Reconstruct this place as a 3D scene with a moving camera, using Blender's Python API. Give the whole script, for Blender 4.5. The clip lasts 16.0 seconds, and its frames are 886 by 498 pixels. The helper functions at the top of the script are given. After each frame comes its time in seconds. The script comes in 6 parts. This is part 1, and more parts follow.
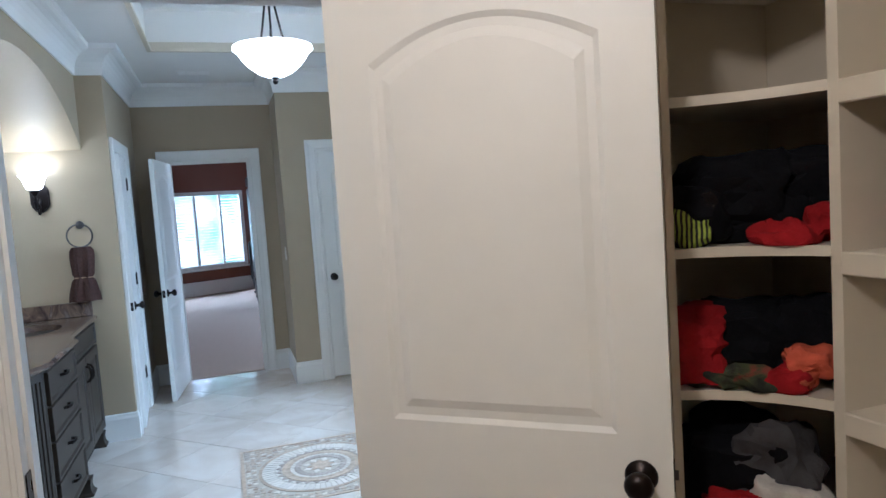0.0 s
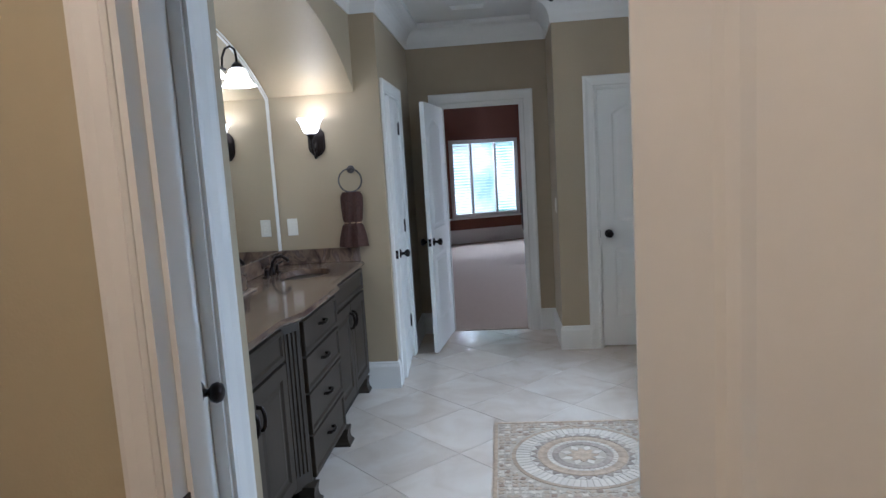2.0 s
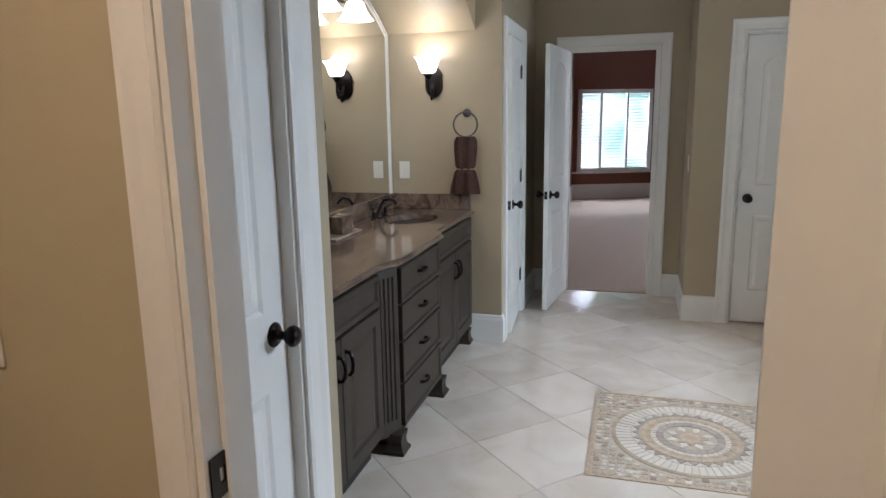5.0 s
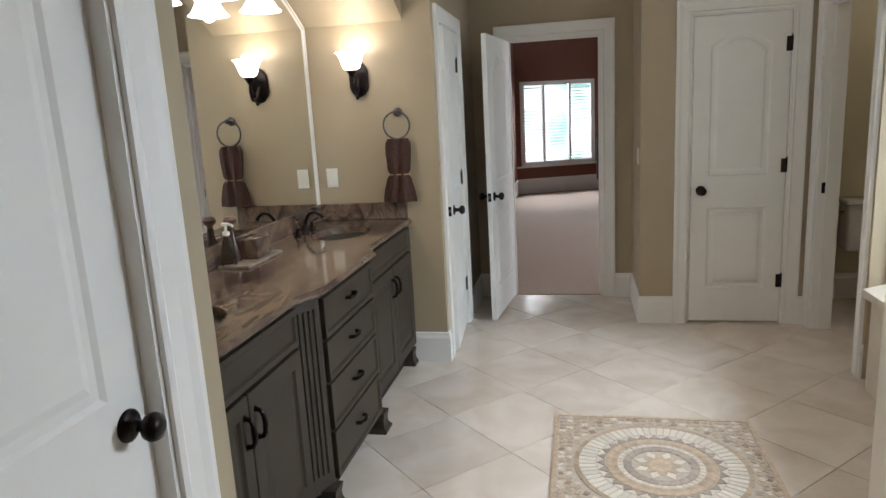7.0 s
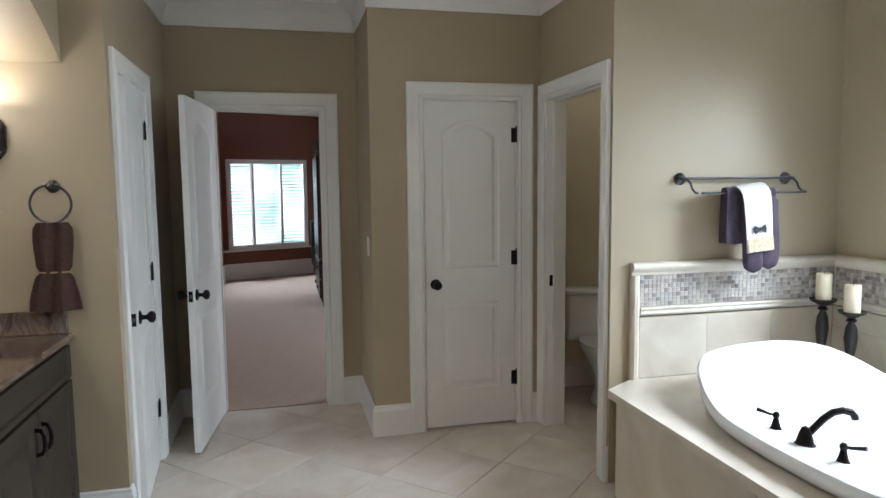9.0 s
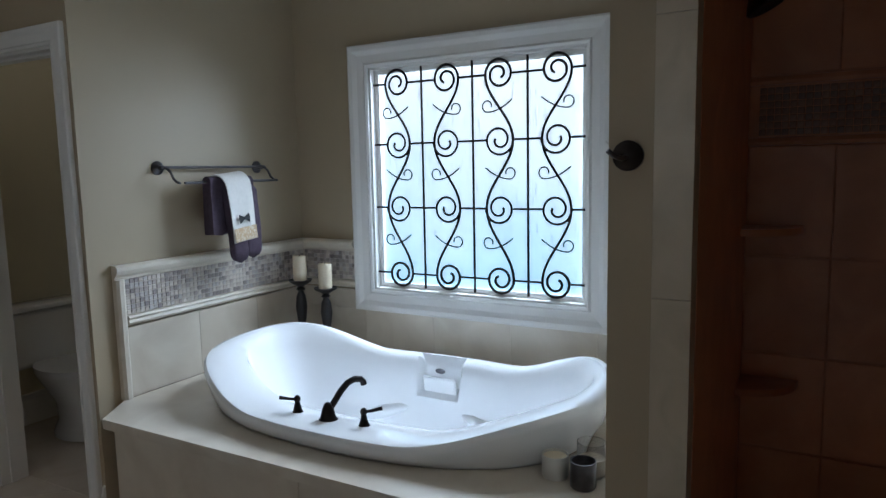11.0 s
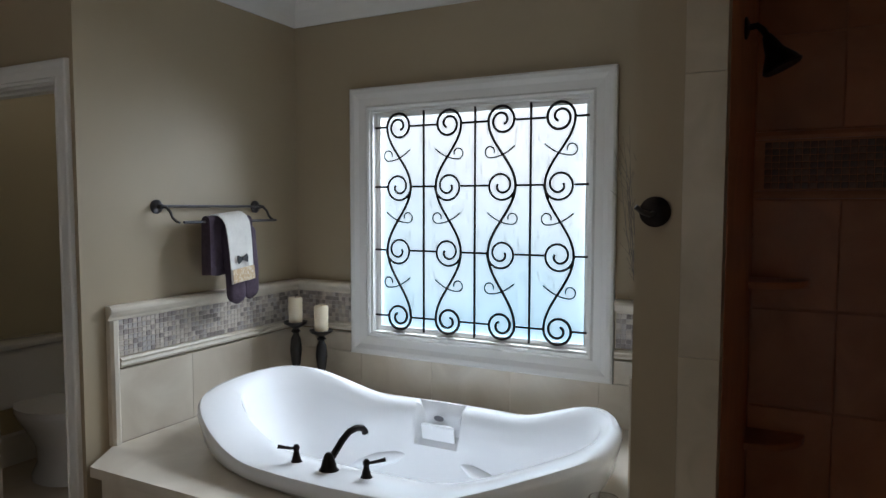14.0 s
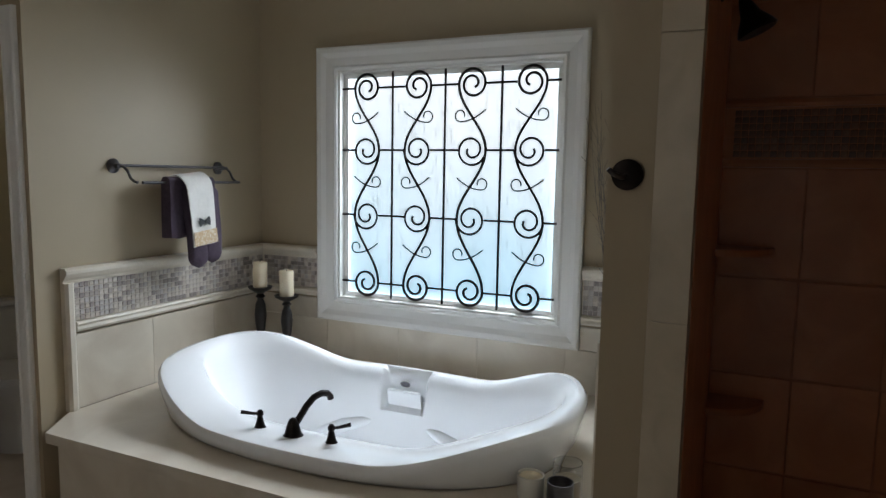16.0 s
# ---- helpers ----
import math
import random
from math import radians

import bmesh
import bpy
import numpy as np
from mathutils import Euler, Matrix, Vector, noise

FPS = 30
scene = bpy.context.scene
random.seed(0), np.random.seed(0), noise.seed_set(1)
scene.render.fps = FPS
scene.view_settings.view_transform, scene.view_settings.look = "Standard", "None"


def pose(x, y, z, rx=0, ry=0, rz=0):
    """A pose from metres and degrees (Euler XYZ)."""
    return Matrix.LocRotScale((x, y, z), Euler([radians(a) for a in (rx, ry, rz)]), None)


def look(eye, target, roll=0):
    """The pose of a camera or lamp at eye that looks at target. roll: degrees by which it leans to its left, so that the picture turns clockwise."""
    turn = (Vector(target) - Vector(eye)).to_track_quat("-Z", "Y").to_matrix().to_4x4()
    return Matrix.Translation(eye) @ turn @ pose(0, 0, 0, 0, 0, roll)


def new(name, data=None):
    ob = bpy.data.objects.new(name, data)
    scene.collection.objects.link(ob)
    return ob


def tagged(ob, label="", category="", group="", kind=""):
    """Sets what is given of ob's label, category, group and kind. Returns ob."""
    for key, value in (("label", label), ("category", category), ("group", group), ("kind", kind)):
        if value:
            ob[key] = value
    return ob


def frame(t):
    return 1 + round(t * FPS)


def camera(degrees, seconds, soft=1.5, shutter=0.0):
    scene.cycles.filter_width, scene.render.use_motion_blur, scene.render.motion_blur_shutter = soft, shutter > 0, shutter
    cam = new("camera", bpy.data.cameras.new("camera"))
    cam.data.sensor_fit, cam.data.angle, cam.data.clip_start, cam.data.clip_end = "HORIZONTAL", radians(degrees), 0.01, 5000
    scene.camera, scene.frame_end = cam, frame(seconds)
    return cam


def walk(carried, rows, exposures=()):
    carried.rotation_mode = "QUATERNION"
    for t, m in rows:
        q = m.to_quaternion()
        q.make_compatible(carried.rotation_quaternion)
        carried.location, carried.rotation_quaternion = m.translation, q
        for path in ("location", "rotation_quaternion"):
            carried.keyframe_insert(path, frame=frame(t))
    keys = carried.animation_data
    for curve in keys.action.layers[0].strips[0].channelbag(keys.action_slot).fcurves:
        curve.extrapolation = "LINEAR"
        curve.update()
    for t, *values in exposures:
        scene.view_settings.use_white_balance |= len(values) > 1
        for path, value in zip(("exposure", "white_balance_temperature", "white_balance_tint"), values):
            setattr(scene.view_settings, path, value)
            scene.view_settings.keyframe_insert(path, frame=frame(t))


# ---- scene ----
cam = camera(67.5, 16.0)
PATH = [
    (0, (0.301, 0.076, 1.562), (0.923, 1.971, 1.406), -3.9),
    (0.5, (0.326, 0.256, 1.557), (0.716, 2.204, 1.325), -3.3),
    (1, (0.325, 0.430, 1.552), (0.676, 2.379, 1.269), -3.0),
    (1.5, (0.363, 0.545, 1.522), (0.567, 2.506, 1.188), -3.1),
    (2, (0.385, 0.726, 1.534), (0.199, 2.701, 1.282), -3.5),
    (2.5, (0.348, 0.775, 1.526), (-0.341, 2.645, 1.352), -2.6),
    (3, (0.304, 0.749, 1.546), (-0.535, 2.551, 1.331), -2.0),
    (3.5, (0.307, 0.72, 1.55), (-0.324, 2.597, 1.269), -1.6),
    (4, (0.315, 0.766, 1.525), (-0.083, 2.697, 1.186), -1.0),
    (4.5, (0.37, 0.853, 1.52), (-0.121, 2.758, 1.16), -1.6),
    (5, (0.425, 0.92, 1.511), (-0.119, 2.805, 1.123), -0.9),
    (7.5, (0.397, 1.489, 1.537), (0.072, 3.42, 1.132), -3.5),
    (8, (0.375, 1.649, 1.548), (0.27, 3.615, 1.2), -1.3),
    (8.5, (0.274, 1.827, 1.538), (0.55, 3.794, 1.303), -0.4),
    (9, (0.314, 2.069, 1.531), (0.776, 4.005, 1.337), -0.6),
    (9.5, (0.35, 2.228, 1.517), (1.051, 4.095, 1.365), -0.4),
    (10, (0.3, 2.329, 1.497), (1.558, 3.875, 1.332), 0.4),
    (12.5, (0.196, 2.524, 1.551), (2.035, 3.274, 1.318), -2.0),
    (13, (0.191, 2.546, 1.551), (1.959, 3.462, 1.366), -1.5),
    (13.5, (0.194, 2.55, 1.553), (1.966, 3.466, 1.396), -0.5),
    (14, (0.201, 2.546, 1.548), (1.974, 3.463, 1.42), 0.1),
    (14.5, (0.202, 2.548, 1.548), (1.991, 3.434, 1.432), 0.2),
    (15, (0.217, 2.534, 1.536), (2.022, 3.386, 1.413), 0.2),
    (15.5, (0.238, 2.549, 1.533), (2.05, 3.379, 1.361), 0.5),
    (16, (0.236, 2.562, 1.529), (2.043, 3.389, 1.308), 1.0),
]
EXPOSURES = [(0.0, 0.95, 4750, 8), (0.5, 0.45, 4700, 8), (1.0, 0.36, 4800, 10), (1.5, 0.34, 5050, 12), (2.0, 0.45, 5250, 13), (2.8, 0.72, 5200, 14), (3.5, 0.88, 5450, 14), (4.3, 0.72, 5750, 14), (5.0, 0.62, 5850, 14), (7.5, 0.85, 6400, 14), (8.0, 0.96, 6050, 13), (9.0, 0.56, 6050, 13), (9.6, 0.15, 5950, 12),
             (10.2, -0.55, 5650, 12), (12.4, -0.85, 5750, 15), (13.5, -0.84, 6150, 16), (16.0, -0.84, 6450, 15)]
walk(cam, [(t, look(eye, target, roll)) for t, eye, target, roll in PATH], exposures=EXPOSURES)

# ---- world and light ----
world = bpy.data.worlds.new("world")
scene.world = world
world.use_nodes = True
_n, _l = world.node_tree.nodes, world.node_tree.links
sky = _n.new("ShaderNodeTexSky")
sky.sky_type, sky.sun_disc = "NISHITA", False
sky.sun_elevation, sky.sun_rotation = radians(50), radians(200)
_n["Background"].inputs[1].default_value = 0.12
_l.new(sky.outputs[0], _n["Background"].inputs[0])


def lamp(name, kind, m, energy, color=(1, 1, 1), size=0.1, size_y=None):
    d = bpy.data.lights.new(name, kind)
    d.energy, d.color = energy, color
    if kind == "AREA":
        d.size = size
        if size_y:
            d.shape, d.size_y = "RECTANGLE", size_y
    elif kind == "SUN":
        d.angle = size
    else:
        d.shadow_soft_size = size
    ob = new(name, d)
    ob.matrix_world = m
    return ob


WARM = (1.0, 0.95, 0.87)
lamp("sun_light", "SUN", look((8, -6, 12), (1, 3, 0)), 0.6, (1.0, 0.95, 0.88), radians(12))
# sky light falling in through the bath window and the far bedroom window
lamp("window_daylight", "AREA", look((3.95, 3.94, 2.15), (2.2, 3.94, 0.75)), 215, (0.80, 0.92, 1.0), 1.2, 1.0)
lamp("bedroom_daylight", "AREA", look((-0.08, 14.35, 2.6), (0.3, 7.6, 0.6)), 330, (0.90, 0.95, 1.0), 1.5, 0.9)
# fill light for the bedroom, entering by a side opening added out of view
lamp("bedroom_side_fill", "AREA", look((3.85, 8.6, 1.6), (0.2, 8.9, 0.5)), 75, (0.90, 0.95, 1.0), 1.8, 1.3)

# ---- materials ----


def mat(name, color, rough=0.5, metal=0.0, vary=0.06, scale=6.0, bump=0.0, bump_scale=60.0, rand=0.0, spec=0.5, coat=0.0):
    m = bpy.data.materials.new(name)
    m.use_nodes = True
    n, l = m.node_tree.nodes, m.node_tree.links
    b = n["Principled BSDF"]
    b.inputs["Roughness"].default_value = rough
    b.inputs["Metallic"].default_value = metal
    b.inputs["Specular IOR Level"].default_value = spec
    b.inputs["Coat Weight"].default_value = coat
    co = n.new("ShaderNodeTexCoord")
    no = n.new("ShaderNodeTexNoise")
    no.inputs["Scale"].default_value = scale
    no.inputs["Detail"].default_value = 6
    l.new(co.outputs["Object"], no.inputs["Vector"])
    ra = n.new("ShaderNodeMapRange")
    ra.inputs[1].default_value, ra.inputs[2].default_value = 0.3, 0.7
    ra.inputs[3].default_value, ra.inputs[4].default_value = 1 - vary, 1 + vary
    l.new(no.outputs[0], ra.inputs[0])
    mul = n.new("ShaderNodeVectorMath")
    mul.operation = "SCALE"
    mul.inputs[0].default_value = color
    l.new(ra.outputs[0], mul.inputs["Scale"])
    out = mul.outputs[0]
    if rand:
        oi = n.new("ShaderNodeObjectInfo")
        r2 = n.new("ShaderNodeMapRange")
        r2.inputs[3].default_value, r2.inputs[4].default_value = 1 - rand, 1 + rand
        l.new(oi.outputs["Random"], r2.inputs[0])
        m2 = n.new("ShaderNodeVectorMath")
        m2.operation = "SCALE"
        l.new(out, m2.inputs[0])
        l.new(r2.outputs[0], m2.inputs["Scale"])
        out = m2.outputs[0]
    l.new(out, b.inputs["Base Color"])
    if bump:
        nb = n.new("ShaderNodeTexNoise")
        nb.inputs["Scale"].default_value = bump_scale
        nb.inputs["Detail"].default_value = 4
        l.new(co.outputs["Object"], nb.inputs["Vector"])
        bu = n.new("ShaderNodeBump")
        bu.inputs["Strength"].default_value = bump
        bu.inputs["Distance"].default_value = 0.004
        l.new(nb.outputs[0], bu.inputs["Height"])
        l.new(bu.outputs[0], b.inputs["Normal"])
    return m


def ramp_mat(name, stops, kind="NOISE", scale=5.0, distort=0.0, rough=0.4, stretch=(1, 1, 1), turn=(0, 0, 0), bump=0.0, metal=0.0, detail=8.0, rand=0.0, ease="LINEAR", coords="Object"):
    """A material whose colour runs over stops by a texture."""
    m = bpy.data.materials.new(name)
    m.use_nodes = True
    n, l = m.node_tree.nodes, m.node_tree.links
    b = n["Principled BSDF"]
    b.inputs["Roughness"].default_value, b.inputs["Metallic"].default_value = rough, metal
    co, mp = n.new("ShaderNodeTexCoord"), n.new("ShaderNodeMapping")
    mp.inputs["Scale"].default_value = stretch
    mp.inputs["Rotation"].default_value = [radians(a) for a in turn]
    l.new(co.outputs[coords], mp.inputs[0])
    vec = mp.outputs[0]
    if rand:
        oi, ad = n.new("ShaderNodeObjectInfo"), n.new("ShaderNodeVectorMath")
        sc = n.new("ShaderNodeMath")
        sc.operation, sc.inputs[1].default_value = "MULTIPLY", 40.0
        l.new(oi.outputs["Random"], sc.inputs[0])
        l.new(vec, ad.inputs[0])
        l.new(sc.outputs[0], ad.inputs[1])
        vec = ad.outputs[0]
    if kind == "NOISE":
        tx = n.new("ShaderNodeTexNoise")
        tx.inputs["Detail"].default_value, tx.inputs["Distortion"].default_value = detail, distort
        src = tx.outputs[0]
    elif kind == "VORONOI":
        tx = n.new("ShaderNodeTexVoronoi")
        src = tx.outputs["Distance"]
    else:
        tx = n.new("ShaderNodeTexWave")
        tx.inputs["Distortion"].default_value = distort
        src = tx.outputs[1]
    tx.inputs["Scale"].default_value = scale
    l.new(vec, tx.inputs["Vector"])
    cr = n.new("ShaderNodeValToRGB")
    cr.color_ramp.interpolation = ease
    while len(cr.color_ramp.elements) < len(stops):
        cr.color_ramp.elements.new(0.5)
    for e, (p, c) in zip(cr.color_ramp.elements, stops):
        e.position, e.color = p, (*c, 1)
    l.new(src, cr.inputs[0])
    out = cr.outputs[0]
    if rand:
        oi2, r2, m2 = n.new("ShaderNodeObjectInfo"), n.new("ShaderNodeMapRange"), n.new("ShaderNodeVectorMath")
        r2.inputs[3].default_value, r2.inputs[4].default_value = 1 - rand, 1 + rand
        m2.operation = "SCALE"
        l.new(oi2.outputs["Random"], r2.inputs[0])
        l.new(out, m2.inputs[0])
        l.new(r2.outputs[0], m2.inputs["Scale"])
        out = m2.outputs[0]
    l.new(out, b.inputs["Base Color"])
    if bump:
        bu = n.new("ShaderNodeBump")
        bu.inputs["Strength"].default_value, bu.inputs["Distance"].default_value = bump, 0.004
        l.new(src, bu.inputs["Height"])
        l.new(bu.outputs[0], b.inputs["Normal"])
    return m


def glow(name, color, strength):
    m = bpy.data.materials.new(name)
    m.use_nodes = True
    b = m.node_tree.nodes["Principled BSDF"]
    b.inputs["Base Color"].default_value = (*color, 1)
    b.inputs["Emission Color"].default_value = (*color, 1)
    b.inputs["Emission Strength"].default_value = strength
    return m


PAINT = mat("tan_wall_paint", (0.37, 0.300, 0.200), 0.52, vary=0.03, scale=2, bump=0.12, bump_scale=180)
CLOSET_PAINT = mat("closet_tan_paint", (0.44, 0.385, 0.26), 0.6, vary=0.03, scale=2, bump=0.12, bump_scale=180)
RED_PAINT = mat("russet_wall_paint", (0.17, 0.055, 0.03), 0.6, vary=0.05, scale=2, bump=0.1, bump_scale=150)
TRIM = mat("white_trim_paint", (0.74, 0.73, 0.70), 0.45, vary=0.02, scale=3, bump=0.03, bump_scale=90)
CEIL = mat("white_ceiling_paint", (0.74, 0.73, 0.70), 0.7, vary=0.02, scale=3, bump=0.08, bump_scale=120)
TRAY_BAND = mat("cream_tray_band", (0.55, 0.50, 0.40), 0.6, vary=0.03)
BRONZE = mat("oil_rubbed_bronze", (0.018, 0.014, 0.013), 0.32, 0.85, vary=0.3, scale=30)
PEWTER = mat("aged_pewter", (0.10, 0.095, 0.10), 0.30, 0.9, vary=0.2, scale=30)
CABINET = mat("espresso_cabinet_paint", (0.040, 0.030, 0.021), 0.50, vary=0.12, scale=9, bump=0.04, bump_scale=50, spec=0.3)
# near black: the shade under the cabinets is put into the toe boards' colour
TOE_SHADE = mat("toe_space_shade", (0.012, 0.010, 0.009), 0.7)
TILE = ramp_mat("cream_marble_tile", [(0.25, (0.56, 0.48, 0.40)), (0.45, (0.62, 0.545, 0.465)), (0.55, (0.655, 0.585, 0.51)), (0.72, (0.70, 0.645, 0.575))], "NOISE", 3.6, 0.7, 0.15, rand=0.06)
GROUT = mat("grey_grout", (0.17, 0.155, 0.135), 0.85, vary=0.15, scale=40)
CARPET = mat("beige_carpet", (0.42, 0.335, 0.27), 0.95, vary=0.12, scale=90, bump=0.6, bump_scale=350)
DECK_TILE = ramp_mat("cream_deck_tile", [(0.3, (0.52, 0.45, 0.36)), (0.7, (0.66, 0.60, 0.50))], "NOISE", 3.2, 1.0, 0.28, rand=0.03)
LINER = mat("cream_stone_liner", (0.64, 0.58, 0.48), 0.35, vary=0.06, scale=14)
SHOWER_TILE = ramp_mat("rust_slate_tile", [(0.3, (0.44, 0.17, 0.075)), (0.7, (0.60, 0.265, 0.13))], "NOISE", 3.5, 1.2, 0.34, rand=0.12)
GRANITE = ramp_mat("veined_brown_granite", [(0.28, (0.030, 0.020, 0.018)), (0.40, (0.082, 0.054, 0.043)), (0.48, (0.130, 0.088, 0.064)), (0.54, (0.185, 0.130, 0.088)), (0.60, (0.110, 0.077, 0.062)), (0.72, (0.24, 0.195, 0.165))], "NOISE", 3.0, 1.2, 0.09, (3.4, 0.9, 2.6), (0, 0, 20), detail=14)
PORCELAIN = mat("white_acrylic", (0.84, 0.85, 0.86), 0.10, vary=0.01, coat=0.5)
SINK = mat("dark_sink_bowl", (0.05, 0.028, 0.02), 0.2, vary=0.15)
MIRROR = mat("mirror_silver", (0.90, 0.91, 0.89), 0.0, 1.0, vary=0.0)
PURPLE = mat("plum_towel", (0.062, 0.042, 0.062), 0.95, vary=0.2, scale=60, bump=0.9, bump_scale=420)
BROWN_TOWEL = mat("chocolate_towel", (0.055, 0.024, 0.017), 0.95, vary=0.2, scale=60, bump=0.9, bump_scale=420)
LINEN = mat("white_hand_towel", (0.68, 0.66, 0.62), 0.9, vary=0.04, scale=60, bump=0.5, bump_scale=300)
FLORAL = ramp_mat("floral_band", [(0.35, (0.62, 0.55, 0.42)), (0.55, (0.45, 0.30, 0.16)), (0.68, (0.66, 0.60, 0.50))], "NOISE", 60, 0.6, 0.9)
WAX = mat("cream_wax", (0.72, 0.62, 0.45), 0.45, vary=0.04, scale=20)
BLACKWOOD = mat("black_turned_wood", (0.012, 0.010, 0.010), 0.35, vary=0.3, scale=40)
PLASTIC = mat("ivory_switch_plastic", (0.70, 0.68, 0.62), 0.35, vary=0.01)
RATTAN = ramp_mat("slate_tray_stone", [(0.3, (0.12, 0.09, 0.07)), (0.7, (0.26, 0.21, 0.17))], "NOISE", 20, 0.5, 0.4)
GLASS = bpy.data.materials.new("clear_glass")
GLASS.use_nodes = True
_g = GLASS.node_tree.nodes["Principled BSDF"]
_g.inputs["Transmission Weight"].default_value, _g.inputs["Roughness"].default_value, _g.inputs["IOR"].default_value = 1.0, 0.02, 1.45
SHADE = glow("lit_alabaster_shade", (1.0, 0.95, 0.87), 3.4)
CAN = glow("lit_recessed_bulb", (1.0, 0.86, 0.66), 14.0)


def frosted():
    """Rain-textured obscure glass, bright with the sky behind it."""
    m = bpy.data.materials.new("rain_glass")
    m.use_nodes = True
    n, l = m.node_tree.nodes, m.node_tree.links
    b = n["Principled BSDF"]
    b.inputs["Roughness"].default_value = 0.25
    co, sep = n.new("ShaderNodeTexCoord"), n.new("ShaderNodeSeparateXYZ")
    l.new(co.outputs["Object"], sep.inputs[0])
    big = n.new("ShaderNodeTexNoise")
    big.inputs["Scale"].default_value, big.inputs["Detail"].default_value = 1.6, 3
    l.new(co.outputs["Object"], big.inputs["Vector"])
    mp = n.new("ShaderNodeMapping")
    mp.inputs["Rotation"].default_value, mp.inputs["Scale"].default_value = (radians(35), 0, 0), (1, 90, 12)
    l.new(co.outputs["Object"], mp.inputs[0])
    rain = n.new("ShaderNodeTexNoise")
    rain.inputs["Scale"].default_value, rain.inputs["Detail"].default_value = 1.0, 2
    l.new(mp.outputs[0], rain.inputs["Vector"])
    add = n.new("ShaderNodeMath")
    add.operation = "MULTIPLY_ADD"
    add.inputs[1].default_value = 0.55
    l.new(big.outputs[0], add.inputs[0])
    drop = n.new("ShaderNodeMapRange")
    drop.inputs[1].default_value, drop.inputs[2].default_value = 0.86, 2.06
    drop.inputs[3].default_value, drop.inputs[4].default_value = -0.12, 0.80
    l.new(sep.outputs[2], drop.inputs[0])
    l.new(drop.outputs[0], add.inputs[2])
    cr = n.new("ShaderNodeValToRGB")
    cr.color_ramp.elements[0].position, cr.color_ramp.elements[0].color = 0.02, (0.27, 0.57, 0.73, 1)
    cr.color_ramp.elements[1].position, cr.color_ramp.elements[1].color = 1.0, (0.92, 0.99, 1.0, 1)
    l.new(add.outputs[0], cr.inputs[0])
    rr = n.new("ShaderNodeMapRange")
    rr.inputs[1].default_value, rr.inputs[2].default_value = 0.30, 0.44
    rr.inputs[3].default_value, rr.inputs[4].default_value = 0.60, 1.0
    l.new(rain.outputs[0], rr.inputs[0])
    mu = n.new("ShaderNodeVectorMath")
    mu.operation = "SCALE"
    l.new(cr.outputs[0], mu.inputs[0])
    l.new(rr.outputs[0], mu.inputs["Scale"])
    l.new(mu.outputs[0], b.inputs["Emission Color"])
    b.inputs["Base Color"].default_value = (0.5, 0.6, 0.65, 1)
    b.inputs["Emission Strength"].default_value = 1.75
    return m


RAIN = frosted()

# ---- mesh helpers ----


def box(bm, x0, x1, y0, y1, z0, z1, bevel=0.0, seg=1):
    r = bmesh.ops.create_cube(bm, size=1.0, matrix=Matrix.LocRotScale(((x0 + x1) / 2, (y0 + y1) / 2, (z0 + z1) / 2), None, (abs(x1 - x0), abs(y1 - y0), abs(z1 - z0))))
    if bevel:
        edges = list({e for v in r["verts"] for e in v.link_edges})
        bmesh.ops.bevel(bm, geom=edges, offset=bevel, segments=seg, affect="EDGES", profile=0.5)
    return r["verts"]


def prism(bm, pts, axis, a, b):
    """A polygon given in two axes, pulled from a to b along the third."""
    def at(p, c):
        return {"x": (c, p[0], p[1]), "y": (p[0], c, p[1]), "z": (p[0], p[1], c)}[axis]
    lo = [bm.verts.new(at(p, a)) for p in pts]
    hi = [bm.verts.new(at(p, b)) for p in pts]
    n = len(pts)
    bm.faces.new(lo[::-1]), bm.faces.new(hi)
    for i in range(n):
        bm.faces.new((lo[i], lo[(i + 1) % n], hi[(i + 1) % n], hi[i]))


def lathe(bm, profile, m=None, seg=24, start=0.0, end=math.tau):
    """Turn (radius, height) pairs about z."""
    m = m or Matrix()
    full = end - start > math.tau - 1e-6
    count = seg if full else seg + 1
    rings = []
    for r, z in profile:
        if r < 1e-6:
            rings.append([bm.verts.new(m @ Vector((0, 0, z)))])
        else:
            rings.append([bm.verts.new(m @ Vector((r * math.cos(start + (end - start) * i / seg), r * math.sin(start + (end - start) * i / seg), z))) for i in range(count)])
    for a, b in zip(rings, rings[1:]):
        for i in range(seg):
            j = (i + 1) % count
            if len(a) == 1 and len(b) > 1:
                bm.faces.new((a[0], b[i], b[j]))
            elif len(b) == 1 and len(a) > 1:
                bm.faces.new((a[i], a[j], b[0]))
            elif len(a) > 1:
                bm.faces.new((a[i], a[j], b[j], b[i]))


